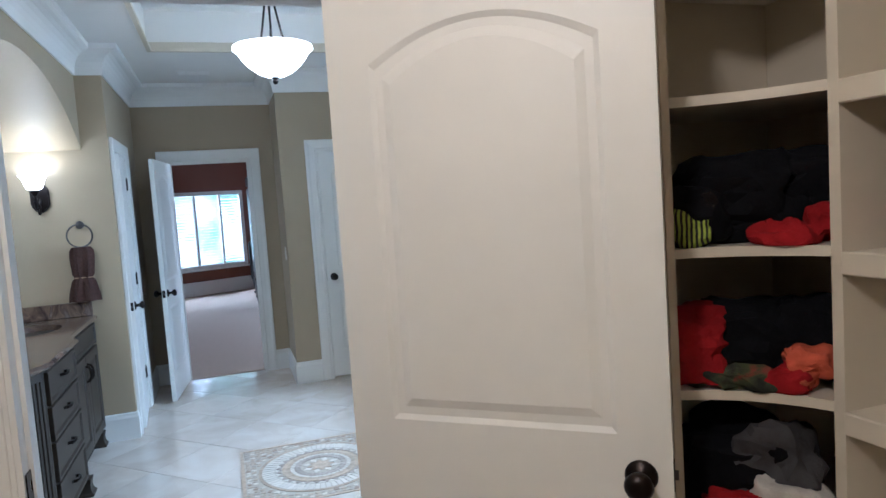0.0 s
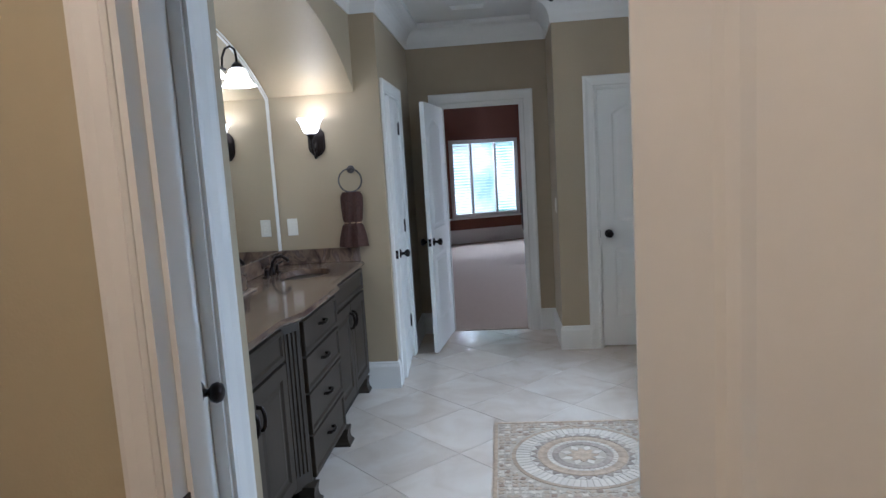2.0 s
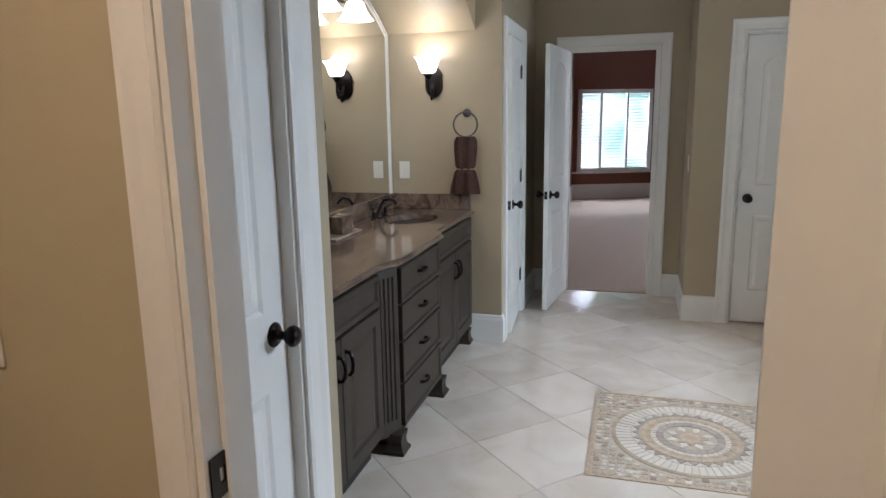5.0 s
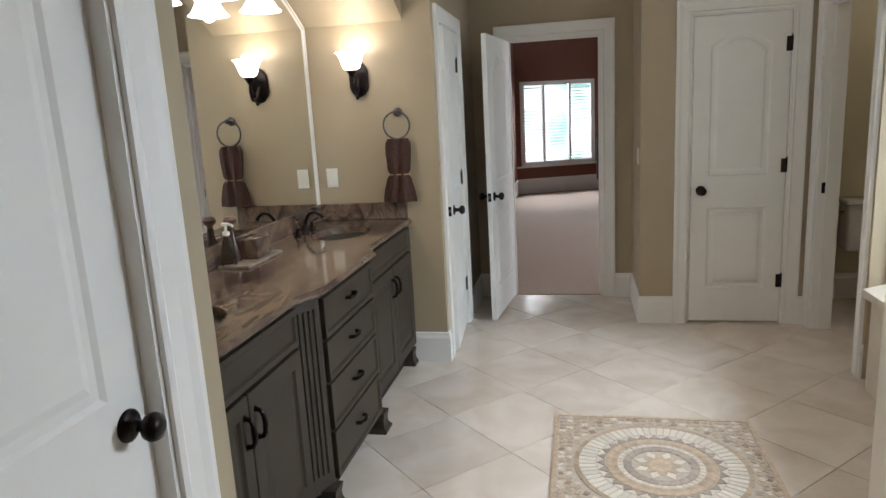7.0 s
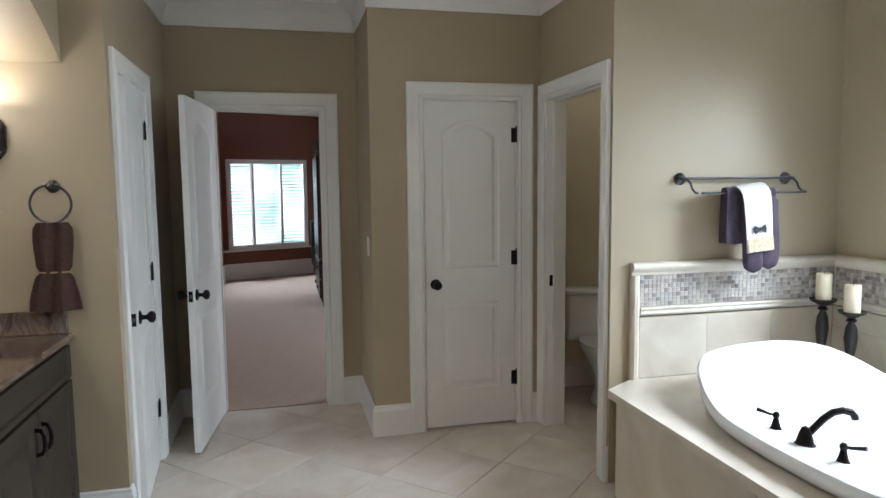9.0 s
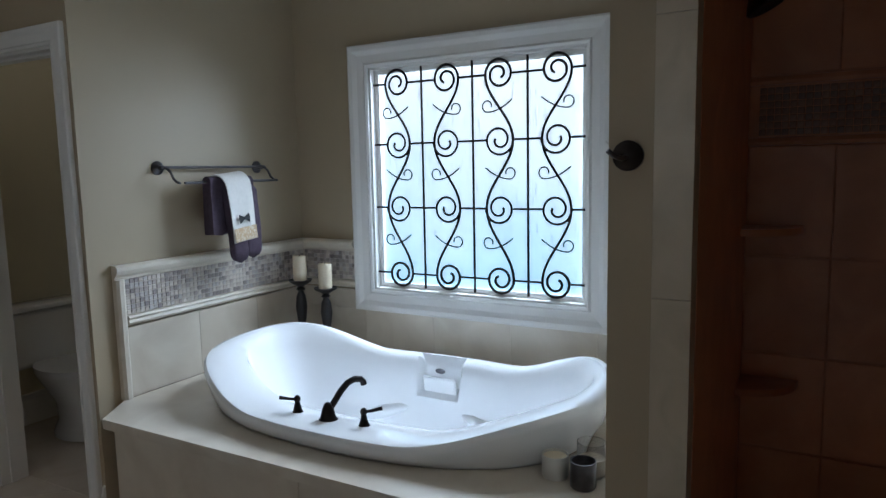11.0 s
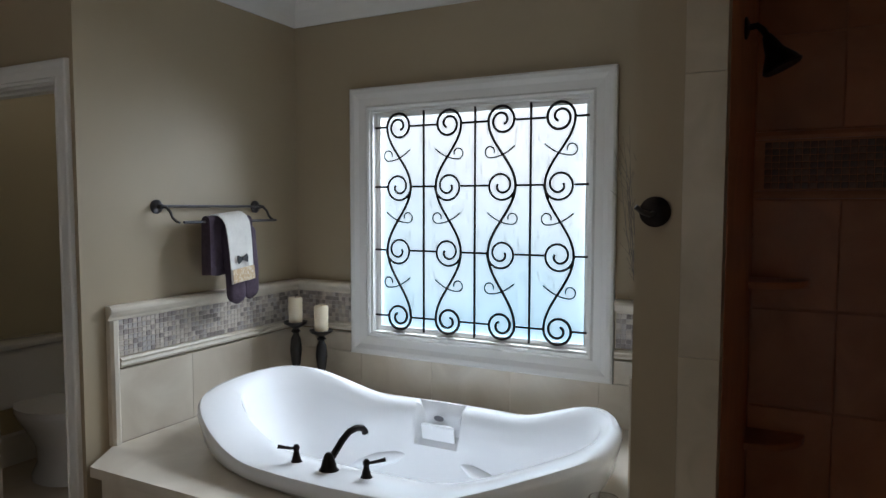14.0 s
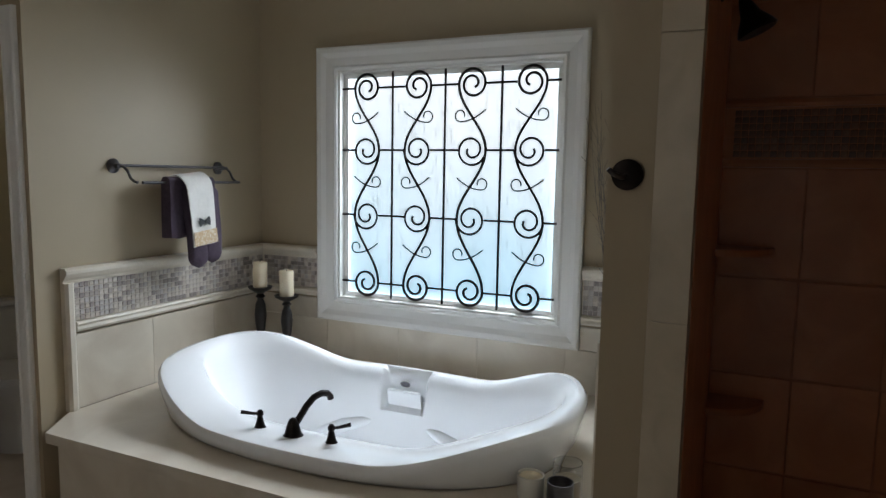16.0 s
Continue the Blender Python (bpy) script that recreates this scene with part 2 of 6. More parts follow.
def tube(bm, pts, r, seg=8, closed=False, taper=None):
    """A round bar along points."""
    pts = [Vector(p) for p in pts]
    n, rings, up = len(pts), [], None
    for i, p in enumerate(pts):
        t = (pts[(i + 1) % n] - pts[i - 1]) if closed else (pts[min(i + 1, n - 1)] - pts[max(i - 1, 0)])
        t.normalize()
        if up is None:
            up = t.orthogonal().normalized()
        up = (up - t * up.dot(t)).normalized()
        side = t.cross(up)
        rr = r if taper is None else r * taper(i / max(1, n - 1))
        rings.append([bm.verts.new(p + rr * (math.cos(math.tau * k / seg) * up + math.sin(math.tau * k / seg) * side)) for k in range(seg)])
    for i in range(n if closed else n - 1):
        a, b = rings[i], rings[(i + 1) % n]
        for k in range(seg):
            bm.faces.new((a[k], a[(k + 1) % seg], b[(k + 1) % seg], b[k]))
    if not closed:
        bm.faces.new(rings[0][::-1]), bm.faces.new(rings[-1])


def sweep(bm, path, up, profile, closed=False):
    """A moulding: (off, out) pairs along a mitred path in the plane with normal up; off is to the left of the way."""
    path, up = [Vector(p) for p in path], Vector(up).normalized()
    n, rings = len(path), []
    for i in range(n):
        ways = []
        if closed or i > 0:
            ways.append((path[i] - path[i - 1]).normalized())
        if closed or i < n - 1:
            ways.append((path[(i + 1) % n] - path[i]).normalized())
        offs = [up.cross(w) for w in ways]
        if len(offs) == 2:
            mid = offs[0] + offs[1]
            mid = mid / max(0.2, mid.dot(offs[0])) if mid.length > 1e-6 else offs[0]
        else:
            mid = offs[0]
        rings.append([bm.verts.new(path[i] + a * mid + b * up) for a, b in profile])
    k = len(profile)
    for i in range(n if closed else n - 1):
        a, b = rings[i], rings[(i + 1) % n]
        for j in range(k):
            bm.faces.new((a[j], a[(j + 1) % k], b[(j + 1) % k], b[j]))
    if not closed:
        bm.faces.new(rings[0][::-1]), bm.faces.new(rings[-1])


def finish(name, bm, material, smooth=False):
    bmesh.ops.recalc_face_normals(bm, faces=bm.faces)
    me = bpy.data.meshes.new(name)
    bm.to_mesh(me)
    bm.free()
    if isinstance(material, (list, tuple)):
        for x in material:
            me.materials.append(x)
    else:
        me.materials.append(material)
    if smooth:
        me.polygons.foreach_set("use_smooth", [True] * len(me.polygons))
        me.set_sharp_from_angle(angle=radians(40))
    return new(name, me)


def part(name, bm, material, parent=None, label="", smooth=False):
    ob = finish(name, bm, material, smooth)
    if parent:
        ob.parent = parent
    if label:
        ob["label"] = label
    return ob


def thing(name, m, label, category, group="", kind=""):
    ob = new(name)
    ob.empty_display_size = 0.1
    ob.matrix_world = m
    return tagged(ob, label, category, group, kind)


def setting(name, bm, material, label, smooth=False, category=""):
    ob = finish(name, bm, material, smooth)
    return tagged(ob, label, category or name.split("_")[0], kind="structure")


def boxed(*dims, bevel=0.0, seg=1):
    bm = bmesh.new()
    box(bm, *dims, bevel=bevel, seg=seg)
    return bm


def wall(name, axis, p0, p1, u0, u1, z0, z1, material, label, holes=()):
    """A wall between p0 and p1 along axis, from u0 to u1 across, with rectangular holes (a, b, low, high)."""
    bm = bmesh.new()

    def put(a, b, lo, hi):
        if b - a > 1e-4 and hi - lo > 1e-4:
            box(bm, *((p0, p1, a, b) if axis == "x" else (a, b, p0, p1)), lo, hi)
    at = u0
    for a, b, lo, hi in sorted(holes):
        put(at, a, z0, z1), put(a, b, z0, lo), put(a, b, hi, z1)
        at = b
    put(at, u1, z0, z1)
    return setting(name, bm, material, label)


# ---- the setting ----
H_CEIL, CROWN = 2.74, 2.55

# floors
floor = setting("floor", boxed(-1.3, 3.35, 1.735, 6.72, -0.08, -0.004), GROUT, "cream marble tile floor laid diagonally with thin grey grout")
setting("floor_bedroom", boxed(-3.0, 5.0, 6.70, 17.0, -0.08, 0.006), CARPET, "beige bedroom carpet, plain and low-piled")
setting("floor_closet", boxed(-1.3, 2.0, -1.6, 1.735, -0.08, 0.003), CARPET, "beige closet carpet")

# walls
wall("wall_closet", "y", 1.67, 1.775, -1.3, 1.79, 0, H_CEIL, PAINT, "tan painted wall with the closet doorway", [(-0.157, 0.60, 0, 2.07)])
wall("wall_left_door", "x", -0.55, -0.42, 1.775, 2.66, 0, H_CEIL, PAINT, "tan painted wall with a closed white door", [(1.86, 2.455, 0, 2.045)])
wall("wall_niche_near", "y", 2.53, 2.66, -1.30, -0.55, 0, H_CEIL, PAINT, "tan side wall of the vanity niche")
wall("wall_mirror", "x", -1.30, -1.17, 2.66, 5.31, 0, H_CEIL, PAINT, "tan wall behind the vanity mirror")
wall("wall_niche_far", "y", 5.18, 5.31, -1.17, -0.40, 0, H_CEIL, PAINT, "tan end wall of the vanity niche")
wall("wall_linen", "x", -0.53, -0.40, 5.31, 6.66, 0, H_CEIL, PAINT, "tan wall with the linen closet door", [(5.33, 5.955, 0, 2.045)])
wall("wall_bedroom_door", "y", 6.66, 6.79, -0.53, 0.815, 0, H_CEIL, PAINT, "dark tan wall with the bedroom doorway", [(-0.125, 0.585, 0, 2.045)])
wall("wall_bump_side", "x", 0.815, 0.945, 5.99, 6.66, 0, H_CEIL, PAINT, "short tan return wall")
wall("wall_small_closet", "y", 5.99, 6.12, 0.945, 1.88, 0, H_CEIL, PAINT, "tan wall with a narrow closed closet door", [(1.125, 1.735, 0, 2.045)])
wall("wall_water_closet", "x", 1.88, 2.01, 5.05, 6.12, 0, H_CEIL, PAINT, "tan wall with the water closet doorway", [(5.155, 5.90, 0, 2.045)])
wall("wall_tub_end", "y", 5.05, 5.18, 2.01, 3.34, 0, H_CEIL, PAINT, "tan wall at the end of the bath, with towel bar")
wall("wall_window", "x", 3.21, 3.34, 2.748, 5.05, 0, H_CEIL, PAINT, "tan wall with the square bath window", [(3.34, 4.54, 0.86, 2.06)])
wall("wall_shower_pier", "y", 2.748, 2.847, 1.72, 3.21, 0, H_CEIL, PAINT, "tan wall between bath and shower")
wall("wall_shower_front", "x", 1.72, 1.79, 1.775, 2.662, 0, H_CEIL, PAINT, "tan wall over the shower opening", [(1.86, 2.662, 0.06, 2.75)])
# back rooms
wall("wall_hall_back", "x", -1.30, -1.25, 1.80, 2.53, 0, H_CEIL, CLOSET_PAINT, "plain wall behind the left door")
wall("wall_linen_back", "x", -1.10, -1.05, 5.31, 6.66, 0, H_CEIL, CLOSET_PAINT, "plain back wall of the linen closet")
WC_PAINT = mat("pale_wc_paint", (0.62, 0.56, 0.40), 0.6, vary=0.03, scale=2)
wall("wall_wc_back", "y", 6.62, 6.75, 0.945, 3.34, 0, H_CEIL, WC_PAINT, "pale cream back wall of the water closet")
wall("wall_wc_side", "x", 3.21, 3.34, 5.18, 6.62, 0, H_CEIL, WC_PAINT, "pale cream side wall of the water closet")
setting("wall_wc_lining", boxed(2.01, 3.21, 5.18, 5.20, 0, H_CEIL), WC_PAINT, "pale cream wall of the water closet")
setting("floor_wc", boxed(2.01, 3.21, 5.20, 6.62, -0.01, 0.002), TILE, "cream tile floor of the water closet")
wall("wall_closet_left", "x", -1.30, -1.17, -1.6, 1.67, 0, H_CEIL, CLOSET_PAINT, "tan side wall of the walk-in closet")
wall("wall_closet_right", "x", 1.87, 2.00, -1.6, 1.67, 0, H_CEIL, CLOSET_PAINT, "tan side wall of the walk-in closet")
wall("wall_closet_rear", "y", -1.73, -1.6, -1.30, 2.00, 0, H_CEIL, CLOSET_PAINT, "tan rear wall of the walk-in closet")
setting("wall_closet_lining", boxed(-1.17, -0.158, 1.662, 1.67, 0, H_CEIL), CLOSET_PAINT, "tan closet face of the doorway wall")
setting("ceiling_closet", boxed(-1.3, 2.0, -1.73, 1.67, H_CEIL, H_CEIL + 0.1), CEIL, "white closet ceiling")
# shower lining
wall("wall_shower_back", "x", 3.02, 3.10, 1.80, 2.662, 0, H_CEIL, SHOWER_TILE, "rust coloured tile wall of the shower")
setting("wall_shower_valve", boxed(1.79, 3.10, 2.662, 2.748, 0, H_CEIL), SHOWER_TILE, "rust coloured tile wall carrying the shower head")
wall("wall_shower_near", "y", 1.735, 1.80, 1.79, 3.10, 0, H_CEIL, SHOWER_TILE, "rust coloured tile side wall of the shower")
setting("floor_shower", boxed(1.79, 3.02, 1.80, 2.662, -0.01, 0.03), SHOWER_TILE, "rust coloured tile shower floor")
JAMB_TILE = ramp_mat("cream_jamb_tile", [(0.3, (0.40, 0.34, 0.25)), (0.7, (0.52, 0.45, 0.34))], "NOISE", 6, 1.0, 0.35)
bm = bmesh.new()
for k in range(4):
    box(bm, 1.712, 1.790, 2.663, 2.747, 0.002 + 0.61 * k, 0.611 + 0.61 * k, bevel=0.001)
setting("trim_shower_jamb", bm, JAMB_TILE, "cream stone jamb of the shower opening")

# bath ceiling with its raised tray, and the crown
TX0, TX1, TY0, TY1 = -0.10, 1.40, 2.95, 5.28
bm = bmesh.new()
for d in ((-1.3, TX0, 1.67, 6.79), (TX1, 3.34, 1.67, 6.79), (TX0, TX1, 1.67, TY0), (TX0, TX1, TY1, 6.79)):
    box(bm, *d, H_CEIL, H_CEIL + 0.06)
setting("ceiling_bath", bm, CEIL, "white bathroom ceiling round a raised tray")
bm = bmesh.new()
sweep(bm, [(TX0, TY0, 2.80), (TX0, TY1, 2.80), (TX1, TY1, 2.80), (TX1, TY0, 2.80)], (0, 0, 1), [(0, 0), (0.05, 0), (0.05, 0.22), (0, 0.22)], closed=True)
box(bm, TX0 - 0.06, TX1 + 0.06, TY0 - 0.06, TY1 + 0.06, 3.02, 3.08)
setting("ceiling_tray", bm, CEIL, "white raised ceiling tray")
bm = bmesh.new()
sweep(bm, [(TX0, TY0, H_CEIL), (TX1, TY0, H_CEIL), (TX1, TY1, H_CEIL), (TX0, TY1, H_CEIL)], (0, 0, 1), [(0.0, -0.012), (0.03, -0.012), (0.03, 0.01), (0.015, 0.055), (0.0, 0.06)], closed=True)
setting("trim_tray", bm, TRAY_BAND, "cream moulding round the ceiling tray")
crown_path = [(-0.42, 1.775), (1.72, 1.775), (1.72, 2.847), (3.21, 2.847), (3.21, 5.05), (1.88, 5.05), (1.88, 5.99), (0.815, 5.99), (0.815, 6.66), (-0.40, 6.66), (-0.40, 5.18), (-0.57, 5.18), (-0.57, 2.66), (-0.42, 2.66)]
cove = [(0.001, 0.0), (0.012, 0.0), (0.014, 0.02)] + [(0.014 + 0.095 * (1 - math.cos(a)), 0.02 + 0.125 * math.sin(a)) for a in [radians(15 * k) for k in range(1, 7)]] + [(0.13, 0.155), (0.13, 0.188), (0.001, 0.188)]
bm = bmesh.new()
sweep(bm, [(x, y, CROWN) for x, y in crown_path], (0, 0, 1), cove, closed=True)
setting("crown_moulding", bm, CEIL, "white coved crown moulding", category="crown moulding")
bm = bmesh.new()
box(bm, 0.05, 0.32, 6.02, 6.14, H_CEIL - 0.008, H_CEIL + 0.0)
for k in range(5):
    box(bm, 0.06, 0.31, 6.032 + 0.021 * k, 6.04 + 0.021 * k, H_CEIL - 0.012, H_CEIL - 0.008)
tagged(finish("ceiling_vent", bm, TRIM), "white slatted ceiling air vent", "vent")

# arched head of the vanity niche: spandrel wall and barrel soffit
YC, HALF, RISE, SPRING = 3.92, 1.26, 0.38, 2.05
RAD = (HALF**2 + RISE**2) / (2 * RISE)


def arc_z(y, off=0.0):
    r = RAD - off
    return SPRING + RISE - RAD + math.sqrt(max(1e-6, r * r - (y - YC) ** 2))


ys = [2.66 + 2.52 * k / 32 for k in range(33)]
bm = bmesh.new()
prism(bm, [(y, arc_z(y)) for y in ys] + [(5.18, H_CEIL), (2.66, H_CEIL)], "x", -0.70, -0.57)
setting("wall_arch_front", bm, PAINT, "tan wall over the vanity with an arched lower edge", smooth=True)
bm = bmesh.new()
prism(bm, [(y, arc_z(y)) for y in ys] + [(y, arc_z(y) + 0.04) for y in ys[::-1]], "x", -1.17, -0.70)
setting("ceiling_vault", bm, PAINT, "tan barrel-vaulted ceiling of the vanity niche", smooth=True)

# baseboards
BASE = [(0.0005, 0.0), (0.016, 0.0), (0.016, 0.155), (0.013, 0.165), (0.010, 0.172), (0.009, 0.185), (0.0005, 0.192)]


def baseboard(pts):
    bm = bmesh.new()
    sweep(bm, [(x, y, 0) for x, y in pts], (0, 0, 1), BASE)
    setting("baseboard", bm, TRIM, "tall white moulded baseboard")


baseboard([(1.125 - 0.085, 5.99), (0.815, 5.99), (0.815, 6.66), (0.585 + 0.10, 6.66)])
baseboard([(-0.22, 6.66), (-0.40, 6.66), (-0.40, 6.06)])
baseboard([(-0.40, 5.23), (-0.40, 5.18), (-0.62, 5.18)])
baseboard([(1.88, 5.05), (1.88, 5.06)])
baseboard([(1.88, 5.99), (1.735 + 0.09, 5.99)])
baseboard([(0.70, 1.775), (1.72, 1.775)])
baseboard([(3.21, 5.20), (3.21, 6.62), (2.01, 6.62)])


# casings and jambs
CASE = [(0, 0.0005), (0, 0.012), (0.012, 0.016), (0.02, 0.012), (0.055, 0.016), (0.075, 0.022), (0.088, 0.022), (0.092, 0.018), (0.092, 0.0005)]


def casing(name, axis, p, sign, a, b, top, wide=1.0):
    """Trim round an opening from a to b in the wall face at p, which looks along sign*axis."""
    n = Vector((sign, 0, 0)) if axis == "x" else Vector((0, sign, 0))
    pt = (lambda u, z: (p, u, z)) if axis == "x" else (lambda u, z: (u, p, z))
    path = [pt(a, 0), pt(a, top), pt(b, top), pt(b, 0)]
    way = Vector(path[1]) - Vector(path[0])
    out = n.cross(way)
    inward = Vector(path[3]) - Vector(path[0])
    if out.dot(inward) > 0:
        path = path[::-1]
    bm = bmesh.new()
    sweep(bm, path, n, [(q * wide, o) for q, o in CASE])
    return setting(name, bm, TRIM, "white moulded door casing", category="door casing")


def jamb(axis, p0, p1, a, b, top):
    """White lining inside an opening."""
    bm = bmesh.new()
    for u0, u1, z0, z1 in ((a, a + 0.012, 0, top), (b - 0.012, b, 0, top), (a + 0.012, b - 0.012, top - 0.012, top)):
        box(bm, *((p0, p1, u0, u1) if axis == "x" else (u0, u1, p0, p1)), z0, z1)
    # stop strip
    mid = (p0 + p1) / 2
    for u0, u1, z0, z1 in ((a + 0.012, a + 0.022, 0, top - 0.012), (b - 0.022, b - 0.012, 0, top - 0.012), (a + 0.022, b - 0.022, top - 0.022, top - 0.012)):
        box(bm, *((mid - 0.02, mid + 0.015, u0, u1) if axis == "x" else (u0, u1, mid - 0.02, mid + 0.015)), z0, z1)
    return setting("door_jamb", bm, TRIM, "white door jamb lining", category="door jamb")


def strike(m, parent=None):
    bm = bmesh.new()
    for d in ((-0.016, -0.007, -0.034, 0.034), (0.006, 0.026, -0.034, 0.034), (-0.007, 0.006, -0.034, -0.012), (-0.007, 0.006, 0.012, 0.034)):
        box(bm, d[0], d[1], -0.001, 0.002, d[2], d[3])
    ob = finish("strike_plate", bm, BRONZE)
    ob.matrix_world = m
    tagged(ob, "dark bronze strike plate let into a white jamb", "strike plate")


jamb("y", 1.655, 1.785, -0.157, 0.60, 2.07)
casing("casing_closet_inside", "y", 1.662, -1, -0.157, 0.60, 2.07, 0.63)
casing("casing_closet_bath", "y", 1.775, 1, -0.157, 0.60, 2.07)
jamb("x", -0.55, -0.42, 1.86, 2.455, 2.045)
casing("casing_left_door", "x", -0.42, 1, 1.86, 2.455, 2.045, 1.22)
jamb("x", -0.53, -0.40, 5.33, 5.955, 2.045)
casing("casing_linen", "x", -0.40, 1, 5.33, 5.955, 2.045)
jamb("y", 6.66, 6.79, -0.125, 0.585, 2.045)
casing("casing_bedroom", "y", 6.66, -1, -0.125, 0.585, 2.045, 1.08)
casing("casing_bedroom_far", "y", 6.79, 1, -0.125, 0.585, 2.045)
jamb("y", 5.99, 6.12, 1.125, 1.735, 2.045)
casing("casing_small_closet", "y", 5.99, -1, 1.125, 1.735, 2.045)
jamb("x", 1.88, 2.01, 5.155, 5.90, 2.045)
casing("casing_water_closet", "x", 1.88, -1, 5.155, 5.90, 2.045, 0.9)
strike(pose(-0.143, 1.69, 1.0, 0, 0, -90))
strike(pose(1.93, 5.887, 0.93, 0, 0, 180))
strike(pose(0.572, 6.74, 0.93, 0, 0, 90))


# ---- doors ----
def knob(parent, m):
    k = part("door_knob", bmesh.new(), BRONZE, parent, "dark bronze round knob")
    bm = bmesh.new()
    lathe(bm, [(0.0, -0.002), (0.033, -0.002), (0.033, 0.004), (0.027, 0.009), (0.013, 0.012), (0.0105, 0.03), (0.016, 0.036), (0.026, 0.044), (0.029, 0.055), (0.025, 0.066), (0.013, 0.072), (0.0, 0.073)], m, 20)
    bmesh.ops.recalc_face_normals(bm, faces=bm.faces)
    bm.to_mesh(k.data)
    bm.free()
    k.data.polygons.foreach_set("use_smooth", [True] * len(k.data.polygons))


def door(name, m, w, label, swing_hinges=1, h=2.03, t=0.035, hinges=True, knobs=(1, -1), kz=0.92, mid=1.012):
    """A two-panel door with an arched top panel. Its hinge edge is at the origin and its leaf runs along x; faces at y 0 and -t."""
    d = thing(name, m, label, "door", kind="structure")
    st, low, panel_top = 0.105, 0.25, h - 0.185
    bm = bmesh.new()
    z0 = 0.016
    box(bm, 0, st, -t, 0, z0, h)
    box(bm, w - st, w, -t, 0, z0, h)
    box(bm, st, w - st, -t, 0, z0, low)
    box(bm, st, w - st, -t, 0, mid - 0.21, mid)
    arc = [(st + (w - 2 * st) * k / 16, panel_top + 0.075 * (1 - ((k - 8) / 8) ** 2)) for k in range(17)]
    prism(bm, arc + [(w - st, h), (st, h)], "y", -t, 0)
    part("leaf", bm, TRIM, d)
    for nm, lo, hi, arched in (("lower_panel", low, mid - 0.21, False), ("upper_panel", mid, panel_top, True)):
        bm = bmesh.new()
        rise = 0.075 if arched else 0.0
        for side in (1, -1):
            y_flat, y_low = (0.0, -0.0065) if side == 1 else (-t, -t + 0.0065)
            rings = []
            for ins, y in ((0.0, y_flat), (0.012, y_low), (0.03, y_low), (0.05, (y_flat + y_low) / 2 + side * 0.003)):
                xs = [st + ins + (w - 2 * st - 2 * ins) * k / 16 for k in range(17)]
                ring = [(st + ins, lo + ins), (w - st - ins, lo + ins)] + [(xs[k], hi - ins + rise * (1 - ((k - 8) / 8) ** 2)) for k in range(16, -1, -1)]
                rings.append([bm.verts.new((x, y, z)) for x, z in ring])
            for a, b in zip(rings, rings[1:]):
                for i in range(len(a)):
                    bm.faces.new((a[i], a[(i + 1) % len(a)], b[(i + 1) % len(b)], b[i]))
            bm.faces.new(rings[-1])
        part(nm, bm, TRIM, d)
    for s in knobs:
        knob(d, pose(w - 0.062, 0 if s > 0 else -t, kz, -90 * s))
    part("latch_plate", boxed(w, w + 0.0015, -t + 0.006, -0.006, kz - 0.03, kz + 0.03), BRONZE, d, "dark bronze latch plate")
    part("latch_bolt", boxed(w + 0.0015, w + 0.009, -t + 0.012, -0.012, kz - 0.008, kz + 0.008), PEWTER, d)
    if hinges:
        for z in (0.30, 1.07, 1.83):
            bm = bmesh.new()
            lathe(bm, [(0, 0), (0.0065, 0), (0.0065, 0.09), (0, 0.09)], pose(-0.003, 0.006 if swing_hinges > 0 else -t - 0.006, z - 0.045), 10)
            lathe(bm, [(0, 0), (0.004, 0), (0.005, 0.01), (0, 0.014)], pose(-0.003, 0.006 if swing_hinges > 0 else -t - 0.006, z + 0.045), 10)
            ya = 0.0 if swing_hinges > 0 else -t - 0.002
            box(bm, 0.0, 0.028, ya, ya + 0.002, z - 0.045, z + 0.045)
            part("hinge", bm, BRONZE, d, "dark bronze hinge")
    return d


# closet door, open into the closet: hinge at the right jamb
door("door_closet", pose(0.580, 1.645, 0.02, 0, 0, -40.4), 0.717, "white arched two-panel closet door standing open", hinges=False, kz=0.955, mid=1.038)
# door in the left wall, closed
door("door_left", pose(-0.492, 1.873, 0.02, 0, 0, 90), 0.570, "white two-panel door, closed, in the left wall", swing_hinges=1, hinges=False, knobs=(-1,), kz=0.945)
# linen door, a little ajar
door("door_linen", pose(-0.405, 5.943, 0, 0, 0, -90 + 4), 0.60, "white two-panel linen closet door, slightly ajar", swing_hinges=1)
# bedroom door, open into the bath
door("door_bedroom", pose(-0.113, 6.655, 0, 0, 0, -96.5), 0.70, "white two-panel bedroom door standing wide open", swing_hinges=-1, hinges=False)
# small closet door, closed
door("door_small_closet", pose(1.719, 5.997, 0, 0, 0, 180), 0.578, "white narrow two-panel closet door, closed", swing_hinges=1)

# bath window: casing, sash, glass and wrought-iron scrollwork
WY0, WY1, WZ0, WZ1 = 3.34, 4.54, 0.86, 2.06
win = thing("window_bath", pose(0, 0, 0), "square white-framed window of bright rain glass with black scrollwork", "window", kind="structure")
bm = bmesh.new()
WCASE = [(0, 0.0), (0, 0.014), (0.012, 0.022), (0.022, 0.016), (0.06, 0.022), (0.085, 0.034), (0.105, 0.036), (0.115, 0.030), (0.115, 0.0)]
sweep(bm, [(3.209, WY0, WZ0), (3.209, WY1, WZ0), (3.209, WY1, WZ1), (3.209, WY0, WZ1)], (-1, 0, 0), WCASE, closed=True)
part("window_casing", bm, TRIM, win)
bm = bmesh.new()
